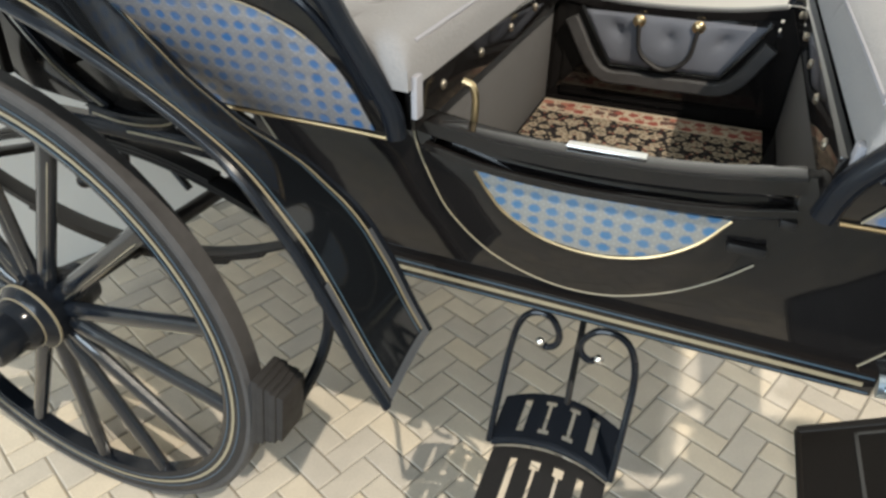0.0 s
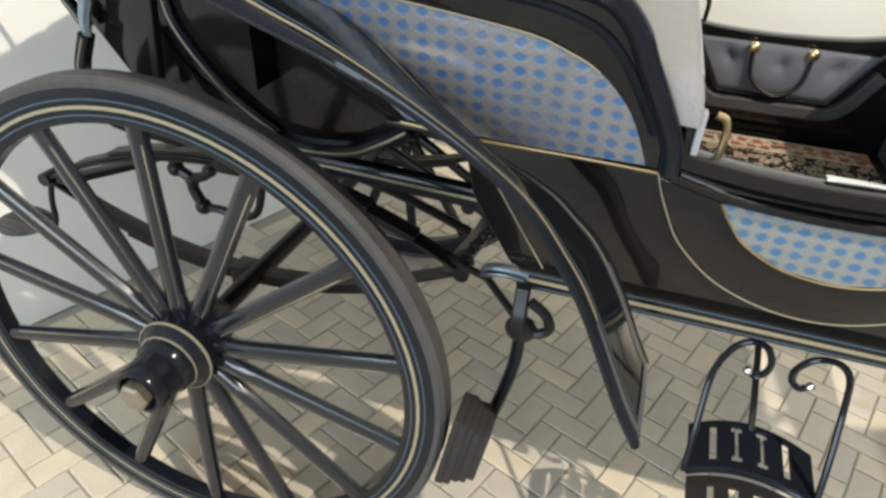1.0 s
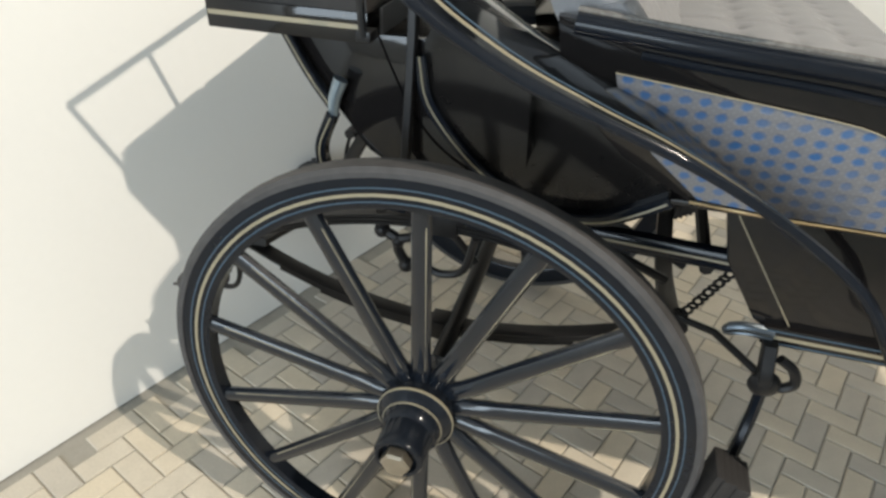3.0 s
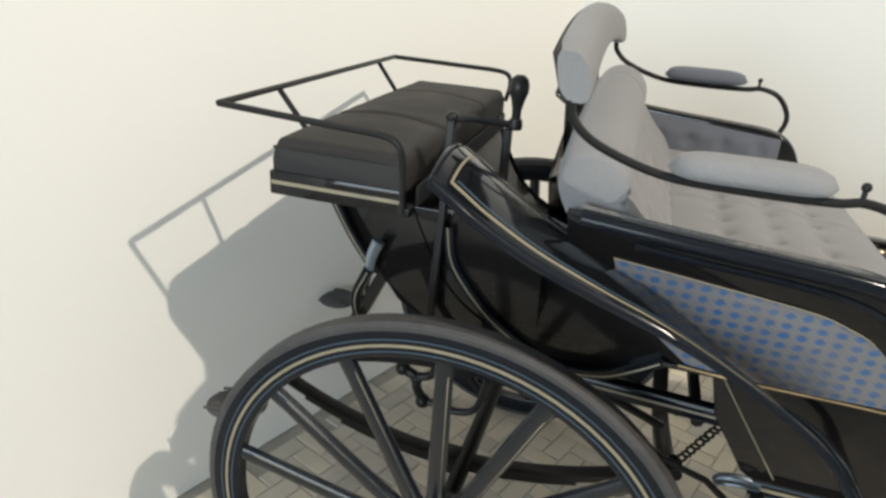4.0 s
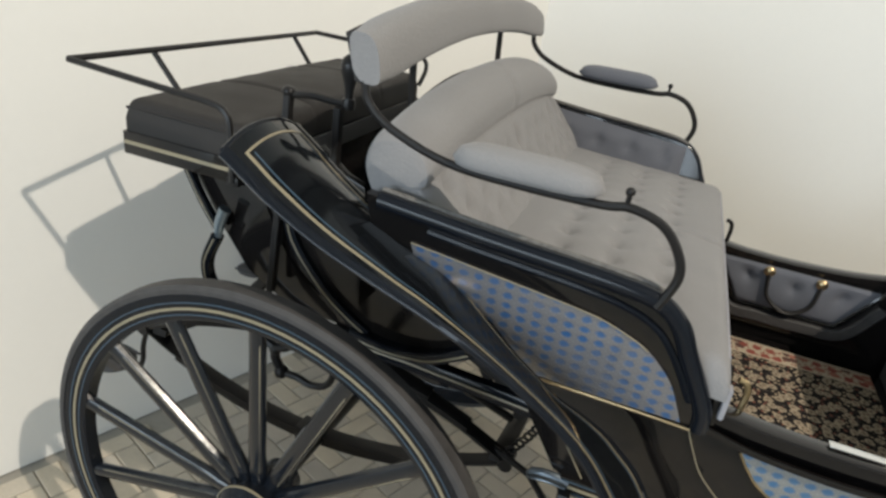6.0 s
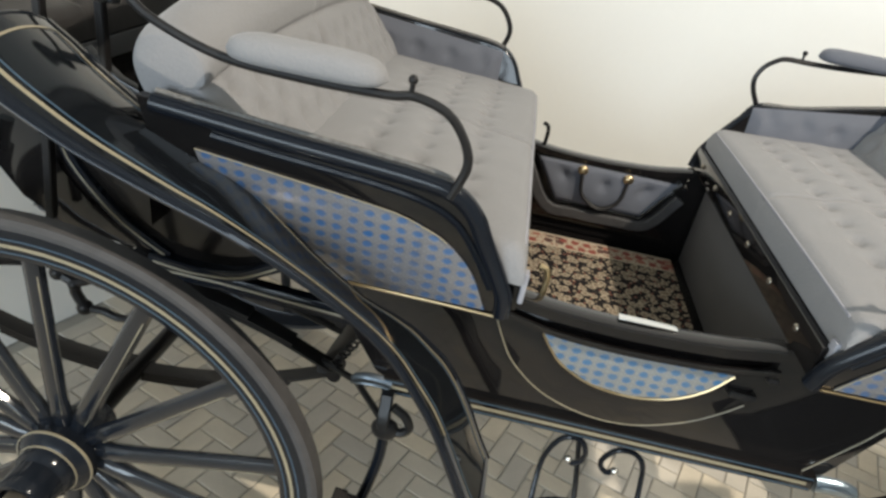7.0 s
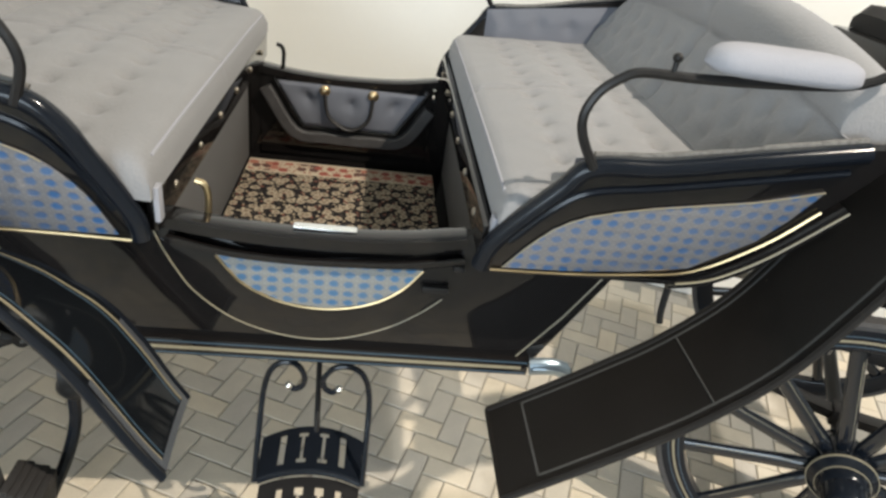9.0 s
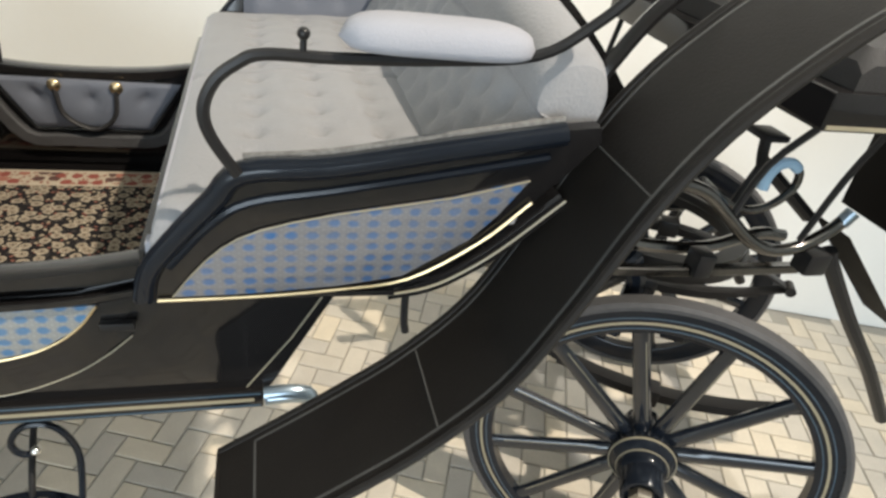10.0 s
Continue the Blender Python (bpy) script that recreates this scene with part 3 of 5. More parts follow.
before_tub = set(carriage.children)
for s in (-1, 1):
    part("side_panel", side_plate(LOW, s, half_low, 0.022), LACQUER, carriage, "glossy black lower side panel")
    door = part("door", side_plate(curve2(ARC[1:-1], 3) + [(1.335, 1.005), (1.24, 0.984), (1.09, 0.975), (0.95, 0.981), (0.83, 1.008)], s, lambda x, z: 0.454, 0.024), LACQUER, carriage, "low curved door with half-moon cane panel")
    part("cane_panel", side_plate(MOON, s, lambda x, z: 0.457, 0.004, 0.001), LIT_DOOR_CANE, door, "half-moon woven cane panel with blue openings, brighter light in its colour")
    part("beading", tube(on_side(MOON[:8], s, lambda x, z: 0.457, 0.001), 0.0022, 6, 4), BRASS, door, "bright gilt beading")
    part("gold_line", tube(on_side(ARC, s, lambda x, z: 0.454, 0.0), 0.0014, 6, 5), GOLD, carriage, "fine gold line")
    part("door_cap", bar([(x, MID + s * 0.440, z) for x, z in ((0.815, 1.050), (0.92, 1.036), (1.03, 1.031), (1.134, 1.033), (1.242, 1.041), (1.345, 1.058))], 0.046, 0.026), LACQUER, door, "black door top rail")
    part("door_mould", bar([(x, MID + s * 0.462, z) for x, z in ((0.825, 1.020), (0.92, 1.000), (1.03, 0.993), (1.134, 0.995), (1.242, 1.003), (1.345, 1.022))], 0.011, 0.012), LACQUER, door)
    part("sill", box(1.065, MID + s * 0.446, 0.778, 0.90, 0.034, 0.040, 0.004), LACQUER, carriage, "black sill with gold and blue lines")
    part("gold_line", box(1.065, MID + s * 0.4630, 0.778, 0.868, 0.003, 0.0068, 0), GOLD, carriage, "broad gold line")
    for dz in (-0.0135, 0.0135):
        part("blue_line", box(1.065, MID + s * 0.4628, 0.778 + dz, 0.89, 0.003, 0.0026, 0), BLUELINE, carriage, "fine blue line")
    for x0, d in ((1.518, 1), (0.634, -1)):
        leaf = tube([(x0, MID + s * 0.456, 0.778), (x0 + d * 0.03, MID + s * 0.458, 0.782), (x0 + d * 0.055, MID + s * 0.458, 0.781), (x0 + d * 0.075, MID + s * 0.455, 0.773)], 0.021 if d > 0 else 0.016, 12, 4, taper=(0.95, 0.85), flat=0.75)
        ball(x0 + d * 0.072, MID + s * 0.455, 0.771, 0.0185 if d > 0 else 0.0145, leaf, sx=1.1, sy=0.75, sz=0.85)
        part("sill_scroll", leaf, NICKEL if d > 0 else SHADED_NICKEL, carriage, "bright scrolled sill end" if d > 0 else "dull scrolled sill end, mudguard shade in its colour")
        part("scroll_ridge", tube([(x0 + d * 0.004, MID + s * 0.4735 - (d < 0) * 0.004, 0.786 - (d < 0) * 0.003), (x0 + d * 0.04, MID + s * 0.4765 - (d < 0) * 0.004, 0.790 - (d < 0) * 0.003), (x0 + d * 0.07, MID + s * 0.4725 - (d < 0) * 0.004, 0.780), (x0 + d * 0.083, MID + s * 0.466, 0.768)], 0.003, 6, 4), NICKEL if d > 0 else SHADED_NICKEL, carriage)
    for pts in ([(0.500, 1.04), (0.518, 1.005), (0.657, 0.800)], [(1.487, 0.798), (1.561, 0.905), (1.640, 1.045)]):
        part("gold_line", tube(on_side(pts, s, half_low, 0.001), 0.0015, 6, 1), GOLD, carriage, "fine gold line")

FAR_OUT = 0.028  # the far side stands a little wider
for ob in set(carriage.children) - before_tub:
    if ob.bound_box[0][1] > MID:
        ob.location.y = FAR_OUT

# floor of the tub, end panels
part("floor_board", box(1.07, MID + 0.014, 0.770, 0.88, 0.90, 0.018, 0.002), LACQUER, carriage)
for x0, x1 in ((0.600, 0.500), (1.520, 1.660)):
    bm = bmesh.new()
    v = [bm.verts.new(p) for p in ((x0, MID - 0.43, 0.775), (x0, MID + 0.43, 0.775), (x1, MID + 0.43, 1.065), (x1, MID - 0.43, 1.065))]
    f = bm.faces.new(v)
    bmesh.ops.solidify(bm, geom=[f], thickness=0.012)
    part("end_panel", bm, LACQUER, carriage)

# seat sides, with cane
R_SIDE = [(0.180, 1.338)] + [(0.40, 1.318), (0.546, 1.308)] + curve2([(0.650, 1.299), (0.700, 1.288), (0.735, 1.255), (0.757, 1.210), (0.790, 1.148), (0.812, 1.100), (0.815, 1.058)], 4) + [(0.53, 1.055), (0.417, 1.062), (0.300, 1.130), (0.195, 1.235)]
R_CANE = [(0.270, 1.266), (0.503, 1.241), (0.603, 1.228)] + curve2([(0.640, 1.217), (0.686, 1.197), (0.725, 1.165), (0.752, 1.130), (0.781, 1.066)], 4) + [(0.63, 1.063), (0.53, 1.065), (0.428, 1.072), (0.345, 1.142), (0.285, 1.215)]
F_SIDE = [(1.355, 1.055), (1.365, 1.11), (1.40, 1.165), (1.455, 1.235), (1.490, 1.278), (1.603, 1.288), (1.746, 1.318), (1.895, 1.350), (1.952, 1.358), (1.962, 1.335), (1.918, 1.268), (1.845, 1.178), (1.730, 1.082), (1.60, 1.060)]
F_CANE = [(1.395, 1.064), (1.423, 1.106), (1.462, 1.152), (1.514, 1.184), (1.611, 1.211), (1.768, 1.241), (1.872, 1.272), (1.840, 1.212), (1.805, 1.165), (1.715, 1.096), (1.618, 1.078), (1.50, 1.067)]
for s in (-1, 1):
    for out, cane, top, low in (
        (R_SIDE, R_CANE, [(0.205, 1.330), (0.40, 1.313), (0.546, 1.303), (0.650, 1.294), (0.698, 1.282), (0.732, 1.250), (0.755, 1.205), (0.788, 1.143), (0.808, 1.098), (0.812, 1.060)], [(0.417, 1.066), (0.53, 1.060), (0.70, 1.059), (0.80, 1.057)]),
        (F_SIDE, F_CANE, [(1.358, 1.060), (1.370, 1.11), (1.405, 1.163), (1.458, 1.230), (1.494, 1.272), (1.603, 1.283), (1.746, 1.313), (1.905, 1.345)], [(1.375, 1.058), (1.50, 1.061), (1.618, 1.071), (1.725, 1.090), (1.822, 1.160), (1.885, 1.235)]),
    ):
        panel = part("seat_side", side_plate(out, s, half_seat, 0.024), LACQUER, carriage, "glossy black moulded seat side")
        part("cane_panel", side_plate(cane, s, lambda x, z: half_seat(x, z) + 0.004, 0.004, 0.001), CANE, panel, "woven cane panel with blue openings")
        part("moulding", tube(on_side(top, s, half_seat, -0.004), 0.016, 12, 4), BLUEBLACK, panel, "rounded black top moulding")
        ridge = [(0.30, 1.296), (0.40, 1.286), (0.546, 1.275), (0.64, 1.262), (0.70, 1.236), (0.742, 1.185), (0.782, 1.115)] if out is R_SIDE else [(1.395, 1.120), (1.448, 1.188), (1.500, 1.228), (1.603, 1.248), (1.746, 1.278), (1.890, 1.310)]
        part("moulding", tube(on_side(ridge, s, half_seat, 0.0), 0.007, 8, 4), BLUEBLACK, panel, "thin black moulding")
        edge = top[:5] if out is R_SIDE else top[4:]
        part("braid", tube([(x, y, z + 0.015) for x, y, z in on_side(edge, s, half_seat, -0.016)], 0.0055, 8, 4), BRAID, panel, "pale woven braid along the top edge")
        part("beading", tube(on_side(low, s, half_seat, 0.004), 0.0026, 6, 4), BRASS, panel, "bright gold beading along the lower edge")
        part("beading", tube(on_side(curve2(cane[:9] if out is R_SIDE else cane[:7], 2), s, half_seat, 0.004), 0.0012, 6, 1), GOLD, panel, "fine gold beading")
    foot = [(1.70, 1.052), (1.755, 1.064), (1.800, 1.088), (1.860, 1.140), (1.940, 1.235)]
    part("seat_bracket", bar(on_side(foot, s, half_seat, -0.020), 0.034, 0.028), LACQUER, carriage, "black curved seat bracket")
    part("gold_line", tube(on_side(foot, s, half_seat, -0.002), 0.002, 6, 4), GOLD, carriage, "gold line")
    # underside of the overhanging seat
    part("seat_bottom", box(0.60, MID + s * 0.485, 1.058, 0.42, 0.10, 0.010, 0.002), LACQUER, carriage)
    part("seat_bottom", box(1.54, MID + s * 0.485, 1.058, 0.34, 0.10, 0.010, 0.002), LACQUER, carriage)

# seat boxes: felt fronts, studded black rails
for x, d in ((0.800, 1), (1.390, -1)):
    part("seat_front", box(x - d * 0.010, MID, 0.925, 0.014, 0.86, 0.29, 0.002), CARPET_GREY, carriage, "grey felt-covered seat front")
    rail = part("seat_rail", box(x + d * 0.028, MID, 1.098, 0.016, 1.04, 0.064, 0.003), LACQUER, carriage, "black seat rail with brass studs")
    for k in range(6):
        part("stud", ball(x + d * 0.037, MID - 0.42 + 0.168 * k, 1.102, 0.008, sx=0.6), HUBNUT, rail, "dull brass stud")
    part("seat_board", box(x - d * 0.185, MID, 1.075, 0.40, 1.06, 0.016, 0.003), LACQUER, carriage)

# upholstery
REAR_TUFTS = [(0.490 + 0.105 * i, 0.185 + 0.0836 * j) for i in range(3) for j in range(12)]
tu = [(a, b) for a, b in REAR_TUFTS if 0.33 < a < 0.78 and 0.15 < b < 1.14]
bm = cushion("seat_cushion", (0.345, 0.835), (0.105, 1.185), 0.068, tu, FABRIC, 0.034, 0.024, 0.0125, seams=(MID,), res=(74, 140))
for v in bm.verts:
    v.co.z += 1.130 - (v.co.x - 0.835) * 0.05
seat_r = thing("seat_cushion", bm, FABRIC, "thick light grey buttoned wool cushion on the rear seat", "cushion", "carriage seat cushions")
tuf = [(2.206 - a, b) for a, b in tu]
bm = cushion("seat_cushion", (1.374, 1.820), (0.105, 1.185), 0.068, tuf, FABRIC, 0.034, 0.024, 0.0125, seams=(MID,), res=(74, 140))
for v in bm.verts:
    v.co.z += 1.130 + (v.co.x - 1.374) * 0.05
seat_f = thing("seat_cushion", bm, FABRIC, "thick light grey buttoned wool cushion on the front seat", "cushion", "carriage seat cushions")
for cush, x, d in ((seat_r, 0.838, 1), (seat_f, 1.371, -1)):
    part("piping", tube([(x - d * 0.012, 0.150, 1.1855), (x - d * 0.012, 0.400, 1.1885), (x - d * 0.012, 0.890, 1.1885), (x - d * 0.012, 1.140, 1.1855)], 0.0032, 6, 5), PALE, cush, "pale corded seam")
    part("valance", box(x + d * 0.001, 0.126, 1.118, 0.010, 0.022, 0.062, 0.004), PALE, cush, "pale corner flap")


def backrest(sign, label):
    """A buttoned lower back with a big rounded roll above, arched along its top; sign -1: mirrored for the front seat."""
    prof = [(0.402, 1.175), (0.384, 1.215), (0.352, 1.268), (0.316, 1.326), (0.286, 1.374), (0.270, 1.394), (0.278, 1.410), (0.276, 1.446), (0.256, 1.480), (0.226, 1.499), (0.192, 1.500), (0.164, 1.482), (0.150, 1.440), (0.155, 1.395), (0.176, 1.345), (0.206, 1.300), (0.250, 1.250), (0.300, 1.185)]
    fine = smooth_line([(x, 0, z) for x, z in prof], 4)
    n, y0, y1 = 90, 0.103, 1.187
    tufts = [(1.252 + 0.044 * i, 0.185 + 0.092 * (j + 0.5 * (i % 2))) for i in range(3) for j in range(11)]

    def build(lo, hi):
        bm = bmesh.new()
        inset = 0.004 if lo else 0.0
        rows = []
        for k in range(n + 1):
            y = y0 + inset + (y1 - y0 - 2 * inset) * (0.5 - 0.5 * math.cos(math.pi * k / n))
            q = (y - MID) / 0.542
            arch = 1 - 0.27 * abs(q) ** 2.4
            end = min(1.0, min(y - y0, y1 - y) / 0.035)
            puff = 1 - 0.17 * (1 - math.sqrt(max(0.0, 1 - (1 - end) ** 2)))
            row = []
            for p in fine[lo:hi] + ([Vector((0.232, 0, 1.385)), Vector((0.240, 0, 1.29)), Vector((0.270, 0, 1.185))] if lo == 0 else []):
                z = p.z if p.z < 1.25 else 1.25 + (p.z - 1.25) * arch
                k = max(0.0, min(1.0, (z - 1.25) / 0.12))
                k = 1 - (1 - puff) * k * k * (3 - 2 * k)
                x, z = 0.21 + (p.x - 0.21) * k, 1.33 + (z - 1.33) * (k if z > 1.33 else 1.0)
                inward = 0.0
                if p.z < 1.39 and p.x > 0.275:
                    for tz, ty in tufts:
                        inward += 0.021 * math.exp(-((z - tz) ** 2 + (y - ty) ** 2) / 0.00032)
                for seam in (MID,):
                    inward += 0.012 * math.exp(-((y - seam) ** 2) / 0.00010)
                x -= inward * 0.8
                z -= inward * 0.5
                row.append(bm.verts.new((x if sign > 0 else 1.775 + (0.390 - x) * 0.84, y, z)))
            rows.append(row)
        for a, b in zip(rows, rows[1:]):
            for i in range(len(a) - 1):
                bm.faces.new((a[i], a[i + 1], b[i + 1], b[i]))
        for r in (rows[0], rows[-1]):
            bm.faces.new(r)
        return bm

    ob = thing("backrest", build(0, 23), FABRIC, label, "backrest", "carriage backrests", 60)
    part("bolster", build(20, len(fine)), FABRIC, ob, "smooth rounded grey upper roll", 60)
    return ob


back_r = backrest(1, "grey buttoned rear backrest with a smooth rolled top")
back_f = backrest(-1, "grey buttoned front backrest with a smooth rolled top")
# back shells behind the upholstery
for x, d in ((0.152, 1), (2.013, -1)):
    bm = bmesh.new()
    rows = []
    for k in range(17):
        yy = MID + (k / 8 - 1) * 0.500
        q = (k / 8 - 1) ** 2
        rows.append([bm.verts.new(p) for p in ((x - d * 0.004, yy, 1.06), (x - d * 0.012, yy, 1.30), (x - d * 0.020, yy, 1.47 - 0.10 * q))])
    for a, b in zip(rows, rows[1:]):
        for i in range(2):
            bm.faces.new((a[i], a[i + 1], b[i + 1], b[i]))
    bmesh.ops.solidify(bm, geom=bm.faces[:], thickness=0.012)
    part("back_shell", bm, LACQUER, carriage, "black lacquered seat back")
# inner side upholstery
for s in (-1, 1):
    for x0, x1, z0, z1 in ((0.27, 0.70, 1.325, 1.285), (1.47, 1.88, 1.275, 1.33)):
        bm = bmesh.new()
        nu, nv = 40, 12
        grid = []
        for i in range(nu + 1):
            row = []
            for j in range(nv + 1):
                x = x0 + (x1 - x0) * i / nu
                top = z0 + (z1 - z0) * i / nu
                z = 1.16 + (top - 1.16) * j / nv
                puff = 0.020 * min(1, min(i, nu - i, j, nv - j) / 3)
                for c in range(4):
                    tx, tz = x0 + (x1 - x0) * (c + 0.6) / 4.2, 1.255
                    puff -= 0.016 * math.exp(-((x - tx) ** 2 + (z - tz) ** 2) / 0.0004)
                row.append(bm.verts.new((x, MID + s * (half_seat(x, z) - 0.026 - puff), z)))
            grid.append(row)
        for i in range(nu):
            for j in range(nv):
                bm.faces.new((grid[i][j], grid[i + 1][j], grid[i + 1][j + 1], grid[i][j + 1]))
        part("side_padding", bm, FABRIC_IN, carriage, "blue-grey buttoned side padding")

# arm irons, arm pads and the curved head pad
ARM_R = [(0.160, 1.525), (0.170, 1.492), (0.215, 1.457), (0.318, 1.424), (0.44, 1.417), (0.567, 1.419), (0.610, 1.425), (0.660, 1.411), (0.692, 1.376), (0.704, 1.335), (0.687, 1.280)]
ARM_F = [(1.488, 1.275), (1.460, 1.322), (1.453, 1.356), (1.466, 1.389), (1.491, 1.411), (1.520, 1.423), (1.60, 1.424), (1.72, 1.430), (1.84, 1.444), (1.905, 1.485), (1.95, 1.53), (1.975, 1.58)]
for s in (-1, 1):
    yy = MID + s * 0.578
    for pts, x0, x1, zz, knob in ((ARM_R, 0.325, 0.570, 1.446, (0.604, 1.428)), (ARM_F, 1.600, 1.836, 1.456, (1.562, 1.428))):
        arm = part("arm_iron", tube([(x, yy, z) for x, z in pts], 0.0075, 8, 5), IRON, carriage, "slender black curved arm iron")
        bm = bmesh.new()
        rings = []
        for i in range(21):
            q = i / 10 - 1
            e = max(0.05, (1 - abs(q) ** 5) ** 0.5)
            rings.append([bm.verts.new(((x0 + x1) / 2 + q * (x1 - x0) / 2, yy + 0.037 * e * math.copysign(abs(math.cos(a)) ** 0.6, math.cos(a)), zz - 0.006 + (0.030 if math.sin(a) > 0 else 0.014) * e * math.sin(a))) for a in (2 * math.pi * k / 16 for k in range(16))])
        for a, b in zip(rings, rings[1:]):
            for k in range(16):
                bm.faces.new((a[k], a[(k + 1) % 16], b[(k + 1) % 16], b[k]))
        bm.faces.new(rings[0])
        bm.faces.new(rings[-1])
        # Light put into the pads' colour: far ones darker, near front one paler.
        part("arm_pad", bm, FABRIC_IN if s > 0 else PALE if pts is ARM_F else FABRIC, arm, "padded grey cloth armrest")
        k = tube([(knob[0], yy, knob[1]), (knob[0], yy, knob[1] + 0.018)], 0.004, 8, 1)
        ball(knob[0], yy, knob[1] + 0.021, 0.0075, k)
        part("knob", k, IRON, arm)
for x0, d in ((0.160, 1),):
    bm = bmesh.new()
    n = 40
    rings = []
    for k in range(n + 1):
        q = k / n * 2 - 1
        yy = MID + q * 0.585
        cx = x0 - d * 0.015 * (1 - q * q)
        cz = 1.560 + 0.045 * (1 - q * q)
        end = math.sqrt(max(0.72, 1 - abs(q) ** 30))
        rings.append([bm.verts.new((cx + 0.030 * end * math.copysign(abs(math.cos(a)) ** 0.7, math.cos(a)) + 0.012 * math.sin(a) * d * -1, yy, cz + 0.046 * end * math.copysign(abs(math.sin(a)) ** 0.7, math.sin(a)))) for a in (2 * math.pi * i / 18 for i in range(18))])
    for a, b in zip(rings, rings[1:]):
        for i in range(18):
            bm.faces.new((a[i], a[(i + 1) % 18], b[(i + 1) % 18], b[i]))
    bm.faces.new(rings[0])
    bm.faces.new(rings[-1])
    pad = part("head_pad", bm, FABRIC, carriage, "curved padded grey lazy-back on irons", 60)
    bm = bmesh.new()
    rows = []
    for k in range(25):
        q = k / 12 - 1
        cx, cz = x0 - d * 0.015 * (1 - q * q) - d * 0.024, 1.560 + 0.045 * (1 - q * q)
        rows.append([bm.verts.new((cx + e, MID + q * 0.583, cz + f)) for e, f in ((0.020, -0.040), (0.008, -0.038), (-0.014, 0.034), (-0.004, 0.038))])
    for a, b in zip(rows, rows[1:]):
        for i in range(4):
            bm.faces.new((a[i], a[(i + 1) % 4], b[(i + 1) % 4], b[i]))
    bm.faces.new(rows[0])
    bm.faces.new(rows[-1])
    part("pad_board", bm, LEATHER, pad, "black leather backing")
    for yy in (0.34, 0.95):
        part("pad_stay", tube([(x0 - d * 0.035, yy, 1.58), (x0 - d * 0.030, yy, 1.48), (x0 - d * 0.020, yy, 1.36)], 0.008, 8, 4), IRON, pad)

# far door lining, seen over the near door
for s, name in ((1, "far"),):
    yy = MID + s * 0.425 + FAR_OUT
    lining = part("door_lining", side_plate([(0.830, 0.79), (1.335, 0.79), (1.335, 1.045), (1.24, 1.030), (1.09, 1.022), (0.95, 1.026), (0.830, 1.045)], -1, lambda x, z: -0.422 - FAR_OUT, 0.010), LACQUER, carriage, "black inner door lining")
    bm = cushion("panel", (0.875, 1.315), (0.0, 0.128), 0.014, [(0.95, 0.085), (1.095, 0.080), (1.24, 0.085)], FABRIC_IN, 0.012, 0.012, 0.012, res=(40, 16))
    for v in bm.verts:
        k = v.co.y / 0.128
        v.co.x = 1.095 + (v.co.x - 1.095) * (0.62 + 0.38 * k)
        v.co.x, v.co.y, v.co.z = v.co.x, yy - 0.010 - v.co.z, 0.895 + v.co.y
    part("lining_pad", bm, FABRIC_IN, lining, "blue-grey buttoned door pad")
    rim = [(0.868, 1.030), (0.958, 0.890), (1.232, 0.890), (1.322, 1.030)]
    part("pad_border", tube([(x, yy - 0.014, z) for x, z in rim], 0.007, 6, 1), LACQUER, lining)
    part("ledge", bar([(0.845, yy - 0.012, 1.00), (0.93, yy - 0.012, 0.872), (1.03, yy - 0.012, 0.862), (1.16, yy - 0.012, 0.862), (1.26, yy - 0.012, 0.875), (1.33, yy - 0.012, 0.98)], 0.034, 0.034, steps=4), RUBBER, lining, "dark grey covered inner ledge")
    for bx in (1.017, 1.158):
        part("rosette", ball(bx, yy - 0.032, 1.012, 0.016, sy=0.6), BRASS, lining, "brass rosette button")
    part("pull_strap", tube([(1.017, yy - 0.034, 1.005), (1.030, yy - 0.036, 0.94), (1.075, yy - 0.036, 0.905), (1.115, yy - 0.036, 0.905), (1.150, yy - 0.036, 0.94), (1.158, yy - 0.034, 1.005)], 0.006, 6, 5, flat=1.5), LEATHER, lining, "dark cloth pull strap")
# near inner door lining
part("door_lining", box(1.085, MID - 0.416, 0.900, 0.53, 0.014, 0.24, 0.003), LACQUER, carriage, "black inner door lining")
for s in (-1, 1):
    yy = MID + s * 0.418 + (0.075 if s > 0 else 0.0)
    part("door_handle", tube([(0.886, yy, 1.030), (0.888, yy, 1.068), (0.888, yy, 1.090), (0.882, yy, 1.106), (0.868, yy, 1.111)], 0.0060, 8, 5), BRASS if s < 0 else IRON, carriage, "curved brass door handle")
    if s < 0:
        part("sill_plate", box(1.092, MID + s * 0.432, 1.0485, 0.112, 0.018, 0.004, 0.0015), STEEL, carriage, "bright polished metal strip")
    part("door_latch", box(1.300, MID + s * 0.462, 0.955, 0.050, 0.014, 0.014, 0.003), IRON, carriage, "small black latch")
    part("door_latch", box(1.338, MID + s * 0.462, 1.005, 0.020, 0.014, 0.012, 0.003), IRON, carriage)

rug = thing("rug", box(0, 0, 0.005, 0.555, 0.80, 0.010, 0.003), RUG, "dark floral oriental rug with red border on the carriage floor", "rug")
rug.matrix_world = pose(1.083, MID, 0.7785)


